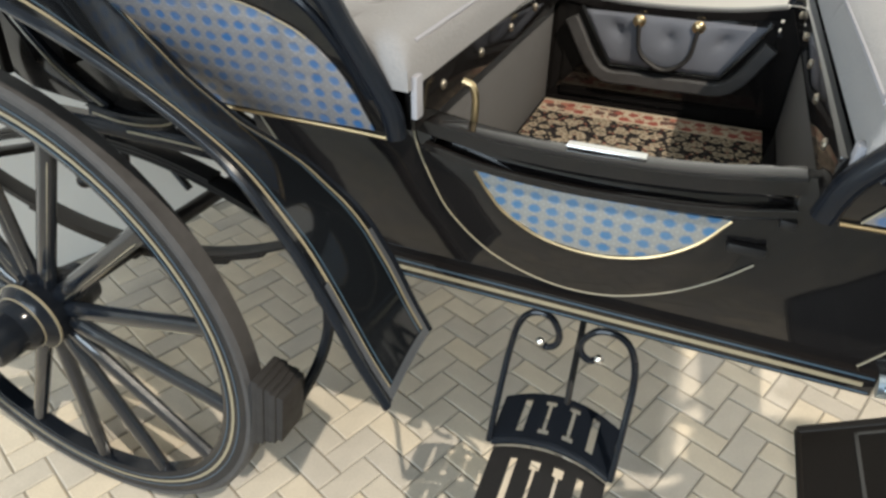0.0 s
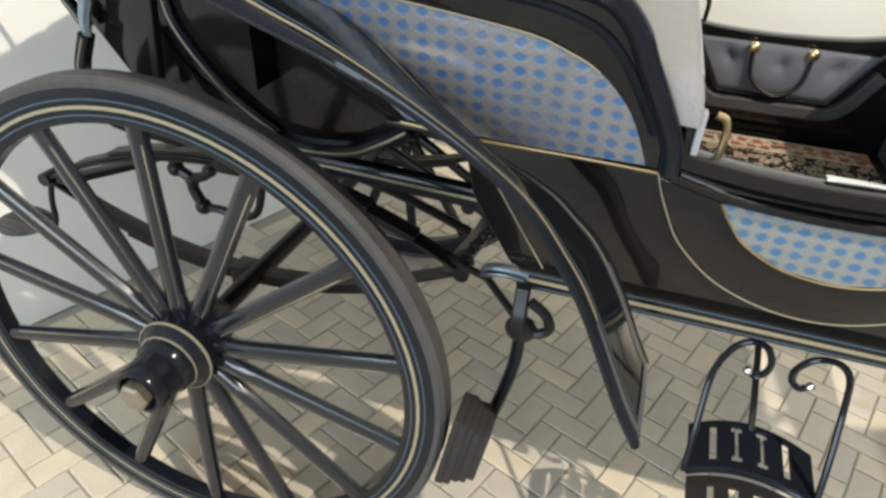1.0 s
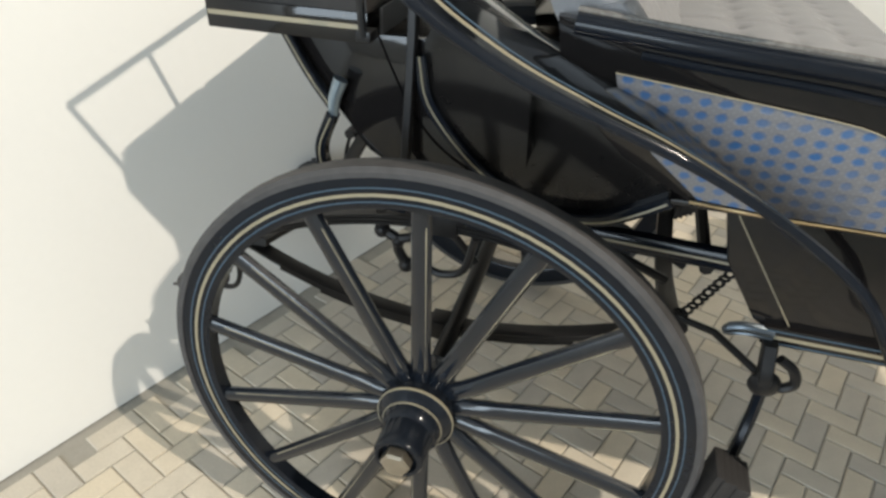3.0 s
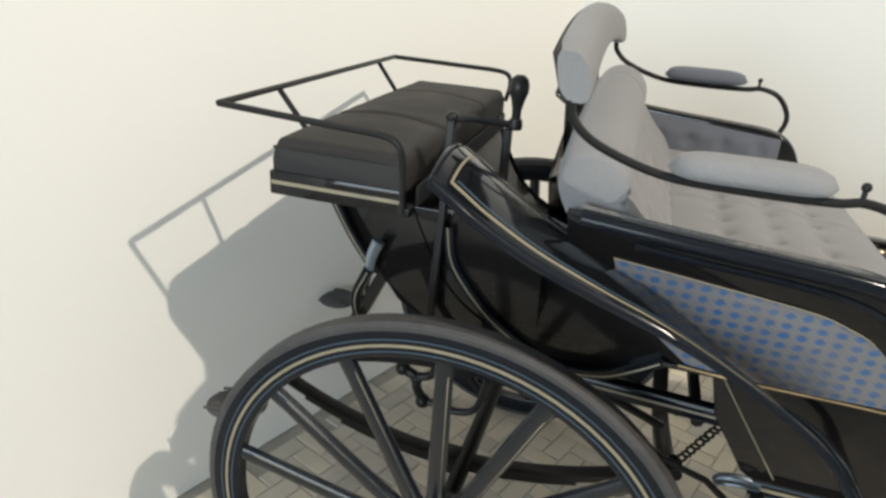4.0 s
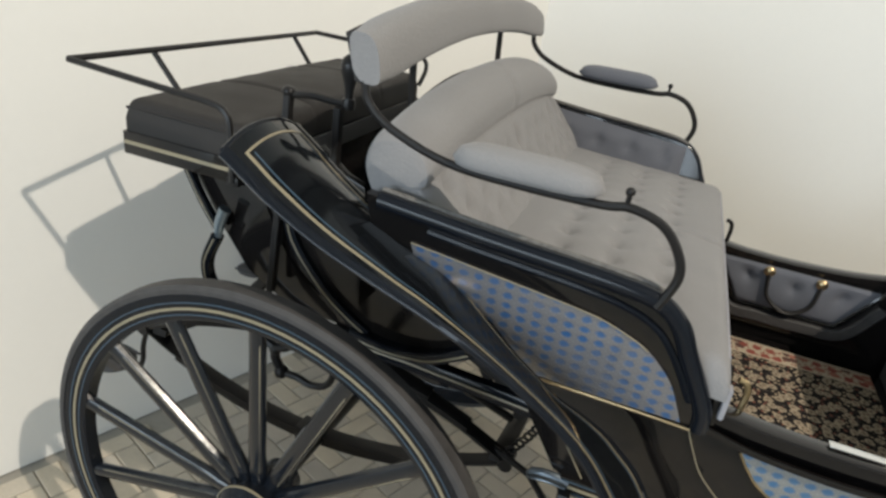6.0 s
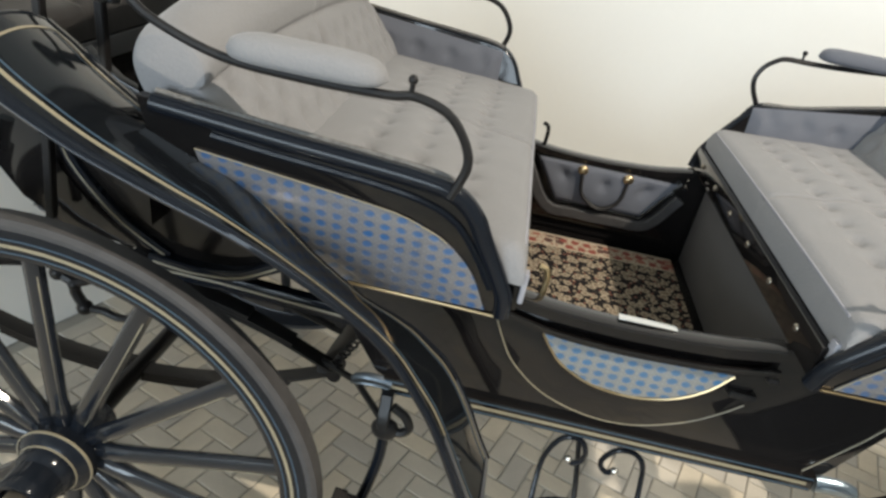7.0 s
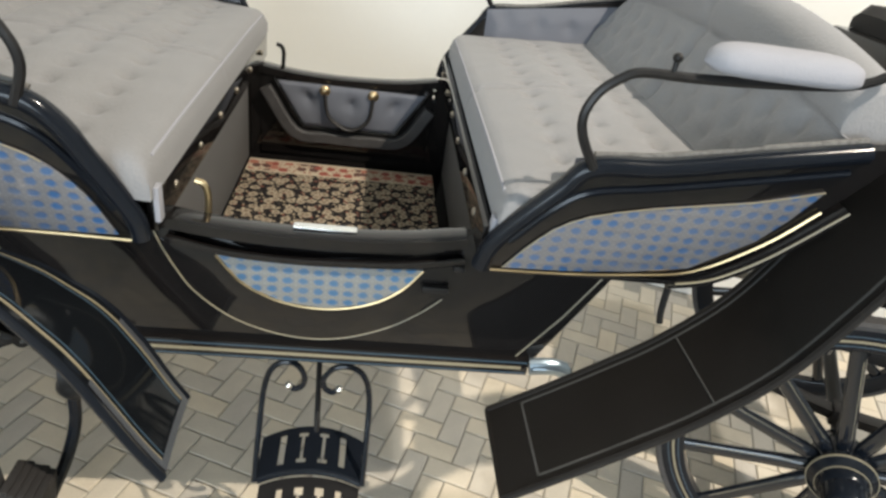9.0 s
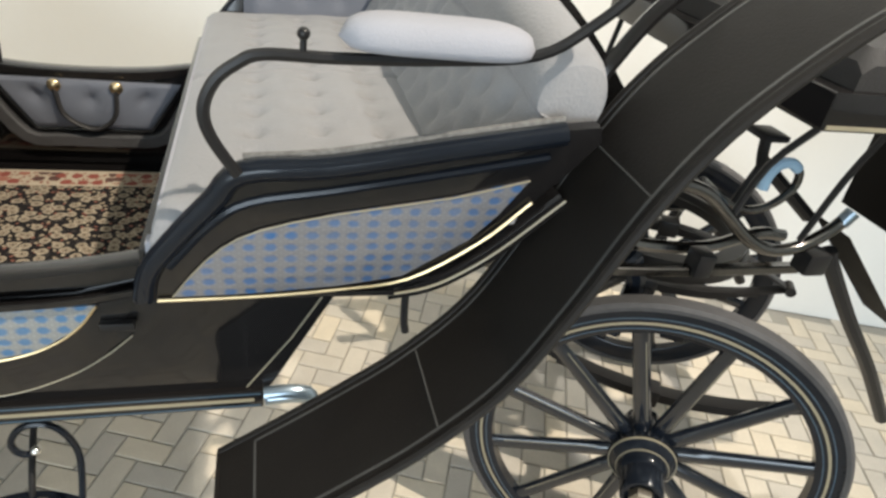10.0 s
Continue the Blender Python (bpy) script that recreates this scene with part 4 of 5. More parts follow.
# ---- mudguards ----
def mudguard(pts, y0, y1, material, label, stripes, flare=None, roll=None, crown=None, twist=None):
    """flare(x): how much further the inner edge reaches towards the body."""
    line = curve2(pts, 5)
    flare = flare or (lambda x: 0.0)
    start = 3
    near_side = (y0 + y1) / 2 < MID

    def shifted(bm):
        for v in bm.verts:
            t = (v.co.y - y0) / (y1 - y0)
            if crown:
                v.co.z += crown(v.co.x) * (1 - (2 * t - 1) ** 2)
            if twist:
                v.co.z += twist(v.co.x) * (t if near_side else 1 - t)
            v.co.y += flare(v.co.x) * t if near_side else -flare(v.co.x) * (1 - t)
        return bm

    bm = shifted(sheet(line, y0, y1, -0.003, 0.006))
    guard = part("mudguard", bm, material, carriage, label)
    part("rolled_edge", shifted(tube([(line[0][0], y0 + (y1 - y0) * j / 10, line[0][1]) for j in range(11)], 0.0055, 8, 1)), roll or BLUEBLACK, guard)
    for y in (y0, y1):
        part("rolled_edge", shifted(tube([(x, y, z) for x, z in line], 0.0078, 8, 1)), roll or BLUEBLACK, guard)
    for y in (y0, y1):
        d = 1 if y == y0 else -1
        lo, hi = sorted((y + d * 0.016, y + d * 0.0205))
        part("edge_line", shifted(ribbon(line[start:-1], lo, hi, 0.003, 0.001)), stripes, guard, "painted edge line")
    if crown:
        for lo in (y0 + 0.0265, y1 - 0.0285) if near_side else (y1 - 0.0285, y0 + 0.0265):
            part("edge_line", shifted(ribbon(line[start + 1:-1], lo, lo + 0.002, 0.003, 0.001)), BLUELINE, guard, "fine blue painted line")
    (xa, za), (xb, zb) = line[start], line[start + 1]
    f = 0.0045 / math.hypot(xb - xa, zb - za)
    part("edge_line", shifted(sheet([(xa, za), (xa + (xb - xa) * f, za + (zb - za) * f)], y0 + 0.016, y1 - 0.016, 0.003, 0.001)), stripes, guard, "painted end line")
    if crown:
        low = [q for q in line if q[0] > 0.752]
        for lo, hi in ((y0 + 0.008, y0 + 0.017), (y1 - 0.017, y1 - 0.008)):
            part("end_band", shifted(ribbon(low, lo, hi, 0.0045, 0.001)), BANDGREY, guard, "grey-blue painted band")
        part("end_band", shifted(sheet(low[-2:], y0 + 0.008, y1 - 0.008, 0.0045, 0.001)), BANDGREY, guard, "grey-blue painted band")
    return guard


R_GUARD = [(-0.032, 1.388), (0.010, 1.360), (0.060, 1.327), (0.150, 1.280), (0.260, 1.238), (0.368, 1.200), (0.469, 1.155), (0.570, 1.098), (0.645, 1.040), (0.700, 0.970), (0.745, 0.900), (0.817, 0.752), (0.858, 0.680)]
F_GUARD = [(1.440, 0.692), (1.540, 0.758), (1.640, 0.828), (1.740, 0.905), (1.840, 1.012), (1.910, 1.145), (1.970, 1.285), (2.030, 1.390), (2.100, 1.470), (2.200, 1.555), (2.320, 1.620), (2.460, 1.660)]
GUARD_EDGE = lambda x: float(np.interp(x, (0.02, 0.32, 0.42, 0.50, 0.60, 0.68, 0.76), (0.055, 0.0, -0.026, -0.038, -0.034, -0.016, 0.0)))  # how far the inner edge reaches towards the body
TWIST = lambda x: float(np.interp(x, (0.33, 0.47, 0.57, 0.645, 0.70, 0.755, 0.80, 0.862), (0.0, -0.040, -0.054, -0.036, -0.012, 0.014, 0.034, 0.026)))  # how far the inner edge lies over the outer
for s in (-1, 1):
    a, b = sorted((MID + s * 0.685, MID + s * 0.525))
    guard_line = R_GUARD if s < 0 else R_GUARD[1:]
    g = mudguard(guard_line, a, b, GUARD_BLACK, "long swept glossy black rear mudguard", GOLD, GUARD_EDGE, None, lambda x: 0.010 + 0.018 * max(0.0, min(1.0, (0.30 - x) / 0.30)), TWIST)
    a, b = sorted((MID + s * 0.712, MID + s * 0.500))
    g = mudguard(F_GUARD, a, b, LEATHER_DULL, "broad black leather front mudguard", GREYLINE, None, LEATHER_DULL)
    line = curve2(F_GUARD, 5)
    for i in (16, 31):
        (x, z), (x2, z2) = line[i], line[i + 1]
        part("seam", tube([(x, a + 0.018, z + 0.004), (x, b - 0.018, z + 0.004)], 0.0018, 6, 1), GREYLINE, g, "grey stitched seam")
    part("guard_stay", tube([(1.757, MID + s * 0.455, 0.912), (1.752, MID + s * 0.452, 0.945), (1.748, MID + s * 0.445, 1.06)], 0.007, 8, 4), IRON, carriage, "thin iron stay")
part("guard_stay", bar([(-0.075, MID - 0.430, 1.435), (-0.078, MID - 0.440, 1.25), (-0.088, MID - 0.455, 1.00)], 0.020, 0.016, steps=3), IRON, carriage, "upright black iron stay")
part("stay_head", ball(-0.075, MID - 0.430, 1.440, 0.014, sz=0.8), IRON, carriage)

# ---- rear boot and rumble seat ----
BOOT = [(-0.330, 1.235), (-0.245, 1.100), (-0.175, 1.010), (-0.080, 0.958), (0.060, 0.945), (0.200, 0.940), (0.300, 0.955), (0.397, 1.010), (0.430, 1.070), (0.330, 1.120), (0.200, 1.105), (0.040, 1.105), (-0.060, 1.160), (-0.150, 1.235)]
BOOT_NEAR = [(-0.065, 1.215), (-0.047, 1.130), (0.025, 1.040), (0.085, 0.993), (0.145, 0.950), (0.200, 0.940), (0.300, 0.955), (0.397, 1.010), (0.430, 1.070), (0.330, 1.190), (0.230, 1.240), (0.060, 1.300), (0.000, 1.345), (-0.060, 1.240)]
BOOT_DEEP = [(-0.330, 1.235), (-0.245, 1.100), (-0.175, 1.010), (-0.080, 0.958), (0.060, 0.945), (0.160, 0.945), (0.120, 1.000), (0.040, 1.080), (-0.020, 1.200), (-0.040, 1.240)]
BOOT_FAR = [(0.050, 0.948), (0.200, 0.940), (0.300, 0.955), (0.397, 1.010), (0.430, 1.070), (0.330, 1.120), (0.120, 1.110), (0.050, 1.060)]
for s in (-1, 1):
    boot = part("boot_side", side_plate(BOOT_NEAR if s < 0 else BOOT_FAR, s, lambda x, z: 0.430, 0.020), BOOT_BLACK, carriage, "curved black boot side")
    if s < 0:
        part("boot_back", side_plate(BOOT_DEEP, s, lambda x, z: 0.418, 0.016), LACQUER, boot, "recessed black rear of the boot")
        part("boot_rib", bar(on_side([(-0.065, 1.215), (-0.047, 1.130), (0.025, 1.040), (0.085, 0.993), (0.145, 0.958)], s, lambda x, z: 0.430, 0.004), 0.020, 0.022), BLUEBLACK, boot, "curved rib with gold line")
        part("gold_line", tube(on_side([(-0.065, 1.215), (-0.047, 1.130), (0.025, 1.040), (0.085, 0.993), (0.140, 0.961)], s, lambda x, z: 0.430, 0.0145), 0.002, 6, 4), GOLD, boot, "gold line")
    part("boot_rib", bar(on_side([(0.110, 0.955), (0.200, 0.946), (0.290, 0.956), (0.350, 0.985), (0.400, 1.015)], s, lambda x, z: 0.430, 0.012), 0.030, 0.024), BLUEBLACK, boot, "curved lower rib with gold line")
    part("gold_line", tube(on_side([(0.120, 0.952), (0.200, 0.944), (0.290, 0.954), (0.350, 0.983), (0.395, 1.012)], s, lambda x, z: 0.430, 0.0275), 0.0024, 6, 4), GOLD, boot, "gold line")
    part("seat_leg", bar([(-0.322, MID + s * 0.436, 1.232), (-0.283, MID + s * 0.436, 1.162), (-0.238, MID + s * 0.436, 1.098)], 0.018, 0.018, steps=3), BLUEBLACK, carriage)
    part("gold_line", tube([(-0.322, MID + s * 0.4455, 1.232), (-0.283, MID + s * 0.4455, 1.162), (-0.240, MID + s * 0.4455, 1.101)], 0.002, 6, 3), GOLD, carriage, "gold line")
    part("scroll_cap", tube([(-0.234, MID + s * 0.448, 1.085), (-0.229, MID + s * 0.448, 1.120), (-0.214, MID + s * 0.448, 1.158)], 0.0125, 10, 4, flat=0.8, taper=(0.8, 1.15)), NICKEL, carriage, "bright scrolled iron tip")
    part("c_spring", bar([(-0.234, MID + s * 0.448, 1.090), (-0.262, MID + s * 0.448, 1.020), (-0.252, MID + s * 0.448, 0.965), (-0.212, MID + s * 0.445, 0.922), (-0.100, MID + s * 0.40, 0.882)], 0.026, 0.022), BLUEBLACK, carriage, "curved black spring iron with gold line")
    part("c_spring_line", tube([(-0.234, MID + s * 0.4615, 1.085), (-0.262, MID + s * 0.4615, 1.020), (-0.252, MID + s * 0.4615, 0.965), (-0.215, MID + s * 0.4595, 0.925)], 0.002, 6, 4), GOLD, carriage)
# curved underside and floor of the boot
bm = bmesh.new()
rows = [[bm.verts.new((x, MID + q * 0.425, z)) for q in (-1, 1)] for x, z in curve2(BOOT[4:9], 3)]
for a, b in zip(rows, rows[1:]):
    bm.faces.new((a[0], a[1], b[1], b[0]))
bmesh.ops.solidify(bm, geom=bm.faces[:], thickness=0.010)
part("boot_bottom", bm, LACQUER, carriage, "curved black boot underside")
board = part("rumble_board", box(-0.300, 0.620, 1.262, 0.310, 0.905, 0.052, 0.004), LACQUER, carriage, "black rear seat board with gold line")
part("gold_line", box(-0.300, 0.1668, 1.264, 0.300, 0.002, 0.008, 0), GOLD, board, "gold line")
part("gold_line", box(-0.4558, 0.620, 1.264, 0.002, 0.89, 0.008, 0), GOLD, board, "gold line")
bm = cushion("rumble_cushion", (-0.447, -0.148), (0.172, 1.068), 0.070, [], LEATHER, 0.022, 0.022, seams=(0.45, 0.80), res=(36, 150))
for v in bm.verts:
    v.co.z += 1.288
rumble = thing("rear_cushion", bm, LEATHER, "black leather cushion on the high rear seat", "cushion")
part("piping", tube([(-0.446, 0.176, 1.338), (-0.30, 0.172, 1.342), (-0.150, 0.176, 1.338)], 0.0035, 6, 3), LEATHER, rumble)
rail = part("seat_rail", tube([(-0.135, 0.120, 1.262), (-0.140, 0.120, 1.36), (-0.150, 0.120, 1.395), (-0.185, 0.120, 1.409), (-0.30, 0.120, 1.415), (-0.533, 0.120, 1.427)], 0.0072, 8, 4), IRON, carriage, "black iron seat rail")
part("rail_bar", tube([(-0.533, 0.120, 1.427), (-0.531, 1.075, 1.421)], 0.0072, 8, 1), IRON, rail)
part("rail_bar", tube([(-0.531, 1.075, 1.421), (-0.30, 1.10, 1.413), (-0.185, 1.11, 1.408), (-0.150, 1.112, 1.395), (-0.142, 1.105, 1.365), (-0.145, 1.070, 1.325)], 0.0072, 8, 4), IRON, rail)
for y0 in (0.355, 0.945):
    part("rail_post", tube([(-0.535, y0, 1.420), (-0.450, y0 + 0.03, 1.285)], 0.007, 8, 1), IRON, rail)
part("rail_foot", box(-0.135, 0.135, 1.262, 0.026, 0.034, 0.018, 0.003), IRON, rail)
# brake crank beside the rumble seat
crank = part("brake_crank", tube([(-0.078, 0.215, 1.434), (-0.030, 0.222, 1.440), (0.010, 0.230, 1.436), (0.045, 0.236, 1.436)], 0.0075, 8, 4), IRON, carriage, "black iron crank with an upright handle")
part("crank_post", bar([(0.036, 0.215, 1.43), (0.036, 0.215, 1.24)], 0.018, 0.016, steps=1), IRON, crank)
part("crank_collar", lathe([(0.0, -0.010), (0.013, -0.010), (0.014, 0.0), (0.012, 0.010), (0.0, 0.010)], 14, "Z", (0.045, 0.236, 1.437)), IRON, crank)
part("crank_knob", lathe([(0.0, 0.0), (0.0085, 0.0), (0.009, 0.018), (0.013, 0.036), (0.0185, 0.052), (0.0195, 0.064), (0.016, 0.076), (0.008, 0.083), (0.0, 0.084)], 16, "Z", (0.045, 0.236, 1.446)), IRON, crank, "turned black handle")
# rumble seat front: grey board face over a hollow black boot front
part("board_face", box(-0.1425, 0.645, 1.262, 0.005, 0.84, 0.046, 0.001), CARPET_GREY, board, "plain grey board edge")
hollow = curve2([(-0.150, 1.238), (-0.118, 1.165), (-0.078, 1.092), (-0.022, 1.032), (0.060, 0.985), (0.145, 0.956)], 4)
bm = bmesh.new()
rows = [[bm.verts.new((x, y, z)) for y in (0.222, 0.645, 1.068)] for x, z in hollow]
for a, b in zip(rows, rows[1:]):
    for i in range(2):
        bm.faces.new((a[i], a[i + 1], b[i + 1], b[i]))
bmesh.ops.solidify(bm, geom=bm.faces[:], thickness=0.010)
part("boot_front", bm, LACQUER, carriage, "hollow black boot front")
part("boot_edge", tube([(x, 1.070, z) for x, z in hollow], 0.007, 8, 1), BLUEBLACK, carriage)
for yy in (0.33,):
    part("boot_post", bar([(-0.06, yy, 1.25), (0.02, yy, 1.20), (0.10, yy, 1.12)], 0.020, 0.016, steps=2), IRON, carriage)


# ---- springs and undercarriage ----
def leaf_spring(cx, half_len, y, z_mid, rise, leaves, label):
    """A full elliptic spring: upper and lower stacks of leaves, clips and end shackles."""
    whole = None
    for up in (1, -1):
        for k in range(leaves):
            L = half_len * (1 - 0.20 * k)
            pts = []
            for i in range(-4, 5):
                q = i / 4
                zz = z_mid + up * (rise * (1 - (q * L / half_len) ** 2) + (0.0095 * k))
                pts.append((cx + q * L, y, zz))
            bm = bar(pts, 0.042, 0.0088, steps=3)
            if whole is None:
                whole = part("leaf_spring", bm, IRON, carriage, label)
            else:
                part("leaf", bm, IRON, whole)
        part("clip", box(cx, y, z_mid + up * (rise + 0.012), 0.060, 0.056, 0.052, 0.006), IRON, whole)
    for e in (-1, 1):
        part("shackle", tube([(cx + e * half_len, y - 0.026, z_mid), (cx + e * half_len, y + 0.026, z_mid)], 0.017, 10, 1), IRON, whole)
    return whole


for s in (-1, 1):
    leaf_spring(-0.03, 0.52, MID + s * 0.345, 0.685, 0.135, 3, "black iron elliptic rear spring")
    leaf_spring(2.52, 0.42, MID + s * 0.28, 0.60, 0.100, 3, "black iron elliptic front spring").matrix_basis = FRONT
    part("frame_beam", bar([(-0.15, MID + s * 0.36, 0.872), (0.22, MID + s * 0.36, 0.872), (0.60, MID + s * 0.40, 0.885)], 0.030, 0.040, steps=2), BLUEBLACK, carriage, "black frame beam with gold line")
    part("gold_line", tube([(0.10, MID + s * 0.375, 0.875), (0.22, MID + s * 0.3755, 0.875), (0.56, MID + s * 0.4135, 0.887)], 0.003, 6, 1), GOLD, carriage, "gold line")
    part("cross_stay", tube([(0.20, MID + s * 0.34, 0.86), (0.32, MID + s * 0.25, 0.77), (0.46, MID + s * 0.20, 0.685)], 0.011, 8, 3), IRON, carriage)
    part("spring_block", box(-0.03, MID + s * 0.345, 0.856, 0.10, 0.05, 0.04, 0.006), IRON, carriage)
for x, z in ((0.47, 0.69), (-0.50, 0.69)):
    part("cross_spring", bar([(x, MID - 0.36, z), (x, MID, z - 0.075), (x, MID + 0.36, z)], 0.042, 0.020, steps=5), IRON, carriage, "transverse black iron spring")
part("cross_beam", tube([(0.50, MID - 0.40, 0.86), (0.50, MID + 0.40, 0.86)], 0.014, 8, 1), IRON, carriage)
for yy in (MID - 0.15, MID + 0.15):
    part("brace", tube([(0.10, yy, 0.90), (0.30, yy, 0.80), (0.50, yy, 0.70)], 0.010, 8, 2), IRON, carriage)
    part("brace", tube([(-0.25, yy, 0.90), (0.0, yy, 0.60)], 0.010, 8, 1), IRON, carriage)
# chain hanging by the pillar
for k in range(11):
    part("chain_link", lathe([(0.0085, -0.004), (0.0125, 0.0), (0.0085, 0.004), (0.005, 0.0)], 10, centre=(0.560 - 0.007 * k, MID - 0.36, 0.845 - 0.013 * k), closed=True, axis="Y" if k % 2 else "Z"), IRON, carriage)

# rear axle irons and the groom's ribbed steps
for s in (-1, 1):
    yy = MID + s * 0.345
    iron = part("spring_iron", tube([(-0.182, yy, 0.835), (-0.180, yy, 0.785), (-0.145, yy, 0.762), (-0.143, yy, 0.735), (-0.124, yy, 0.698)], 0.0125, 8, 4), IRON, carriage, "forged black iron spring bracket")
    part("iron_branch", tube([(-0.145, yy, 0.762), (-0.104, yy, 0.780), (-0.086, yy, 0.825)], 0.0115, 8, 4), IRON, iron)
    part("iron_brace", tube([(-0.126, yy, 0.695), (-0.078, yy, 0.697), (-0.036, yy, 0.688), (0.014, yy, 0.712), (0.036, yy, 0.800)], 0.0095, 8, 4), IRON, iron)
    for kx, kz, kr in ((-0.181, 0.780, 0.019), (-0.143, 0.758, 0.016), (-0.124, 0.696, 0.019), (-0.094, 0.792, 0.016)):
        part("iron_knob", ball(kx, yy, kz, kr), IRON, iron)
    pad = part("rear_step", ball(-0.695, yy, 0.520, 0.070, sy=0.9, sz=0.26, seg=20), RUBBER, carriage, "oval ribbed black step pad")
    for k in range(5):
        part("step_rib", tube([(-0.75, yy - 0.048 + 0.024 * k, 0.527), (-0.695, yy - 0.048 + 0.024 * k, 0.538), (-0.64, yy - 0.048 + 0.024 * k, 0.527)], 0.004, 6, 3), RUBBER, pad)
    part("step_hook", tube([(-0.640, yy, 0.512), (-0.600, yy, 0.522), (-0.580, yy, 0.560), (-0.575, yy, 0.610), (-0.555, yy, 0.680)], 0.007, 8, 4), IRON, pad)

# brakes: rod, hanger and shoe on each side
for s in (-1, 1):
    yb = MID + s * 0.495
    hang = part("brake_hanger", bar([(0.632, MID + s * 0.470, 0.770), (0.634, yb, 0.720), (0.640, yb, 0.680)], 0.030, 0.026, steps=3), IRON, carriage, "black iron brake hanger")
    part("brake_joint", ball(0.640, yb, 0.690, 0.030, sy=0.6), IRON, hang)
    part("brake_hook", tube([(0.650, yb, 0.755), (0.678, yb, 0.735), (0.690, yb, 0.705), (0.672, yb, 0.688), (0.645, yb, 0.690)], 0.010, 8, 4), IRON, hang)
    part("brake_arm", tube([(0.640, yb, 0.680), (0.638, yb + s * 0.01, 0.610), (0.624, yb + s * 0.04, 0.540), (0.602, yb + s * 0.09, 0.478)], 0.012, 8, 5), BLUEBLACK, hang, "curved black brake arm")
    part("brake_rod", tube([(0.640, yb, 0.700), (0.55, MID + s * 0.40, 0.715), (0.45, MID + s * 0.34, 0.700)], 0.008, 8, 1), IRON, hang)
    for q in range(5):
        shoe = box(0.558 + 0.013 * q, MID + s * 0.625, 0.500 + 0.004 * q, 0.016, 0.074 + 0.006 * (q % 2), 0.180 - 0.014 * q, 0.004)
        bmesh.ops.rotate(shoe, verts=shoe.verts, cent=(0.60, MID, 0.47), matrix=Matrix.Rotation(radians(9), 3, "Y"))
        part("brake_board", shoe, WOOD_DARK, hang, "worn dark wooden brake block board")

# ---- folding step under the door ----
for s in (-1, 1):
    yy = MID + s * 0.448
    step = part("step_iron", tube([(0.978, MID + s * 0.525, 0.478), (0.980, MID + s * 0.49, 0.56), (0.984, yy, 0.650), (0.998, yy, 0.715), (1.022, yy, 0.742), (1.050, yy, 0.738), (1.066, yy, 0.710), (1.064, yy, 0.684), (1.048, yy, 0.672), (1.036, yy, 0.682)], 0.0062, 8, 6), BLUEBLACK, carriage, "wrought iron carriage step with scrolls")
    part("step_scroll", tube([(1.202, MID + s * 0.525, 0.478), (1.203, MID + s * 0.49, 0.56), (1.202, yy, 0.650), (1.188, yy, 0.712), (1.162, yy, 0.738), (1.128, yy, 0.735), (1.106, yy, 0.705), (1.108, yy, 0.680), (1.124, yy, 0.668), (1.138, yy, 0.678)], 0.0062, 8, 6), BLUEBLACK, step)
    for bx, bz in ((1.036, 0.680), (1.138, 0.676)):
        part("scroll_ball", ball(bx, yy, bz, 0.009), STEEL, step, "bright scroll tip")
    part("step_post", tube([(1.082, MID + s * 0.20, 0.770), (1.084, MID + s * 0.25, 0.665), (1.086, MID + s * 0.29, 0.620), (1.092, MID + s * 0.38, 0.545), (1.095, MID + s * 0.412, 0.508)], 0.0065, 8, 3), IRON, step)

    def slotted(y_in, y_out, z_in, z_out, x0, x1, bow, bm=None):
        """A tread with four keyhole slots, as strips between and round them."""
        bm = bm or bmesh.new()
        nx, ny = 34, 8
        slots = [x0 + (x1 - x0) * (k + 1) / 5 for k in range(4)]
        for i in range(nx):
            for j in range(ny):
                xa, xb = x0 + (x1 - x0) * i / nx, x0 + (x1 - x0) * (i + 1) / nx
                xm = (xa + xb) / 2
                t = (j + 0.5) / ny
                wide = 0.0075 if t < 0.3 or t > 0.7 else 0.0045
                if 0.15 < t < 0.85 and any(abs(xm - q) < wide for q in slots):
                    continue
                vs = []
                for x, tt in ((xa, j / ny), (xb, j / ny), (xb, (j + 1) / ny), (xa, (j + 1) / ny)):
                    k = (2 * (x - x0) / (x1 - x0) - 1) ** 2
                    vs.append(bm.verts.new((x, MID + s * (y_in + (y_out - y_in) * tt) + s * bow * k * (1 - tt * 0.3), z_in + (z_out - z_in) * tt - 0.35 * bow * k)))
                bm.faces.new(vs)
        bmesh.ops.remove_doubles(bm, verts=bm.verts, dist=1e-5)
        bmesh.ops.solidify(bm, geom=bm.faces[:], thickness=0.007)
        return bm

    part("step_tread", slotted(0.400, 0.500, 0.508, 0.492, 0.982, 1.200, 0.030), BLUEBLACK, step, "black slotted iron tread")
    lip = [(0.982 + 0.218 * k / 8, MID + s * (0.500 + 0.021 * (k / 4 - 1) ** 2), 0.487 - 0.0105 * (k / 4 - 1) ** 2) for k in range(9)]
    part("tread_lip", tube(lip, 0.008, 8, 3), BLUEBLACK, step, "rounded tread edge")
    part("step_riser", slotted(0.500, 0.660, 0.462, 0.430, 0.988, 1.196, 0.020), IRON, step, "black slotted lower tread")

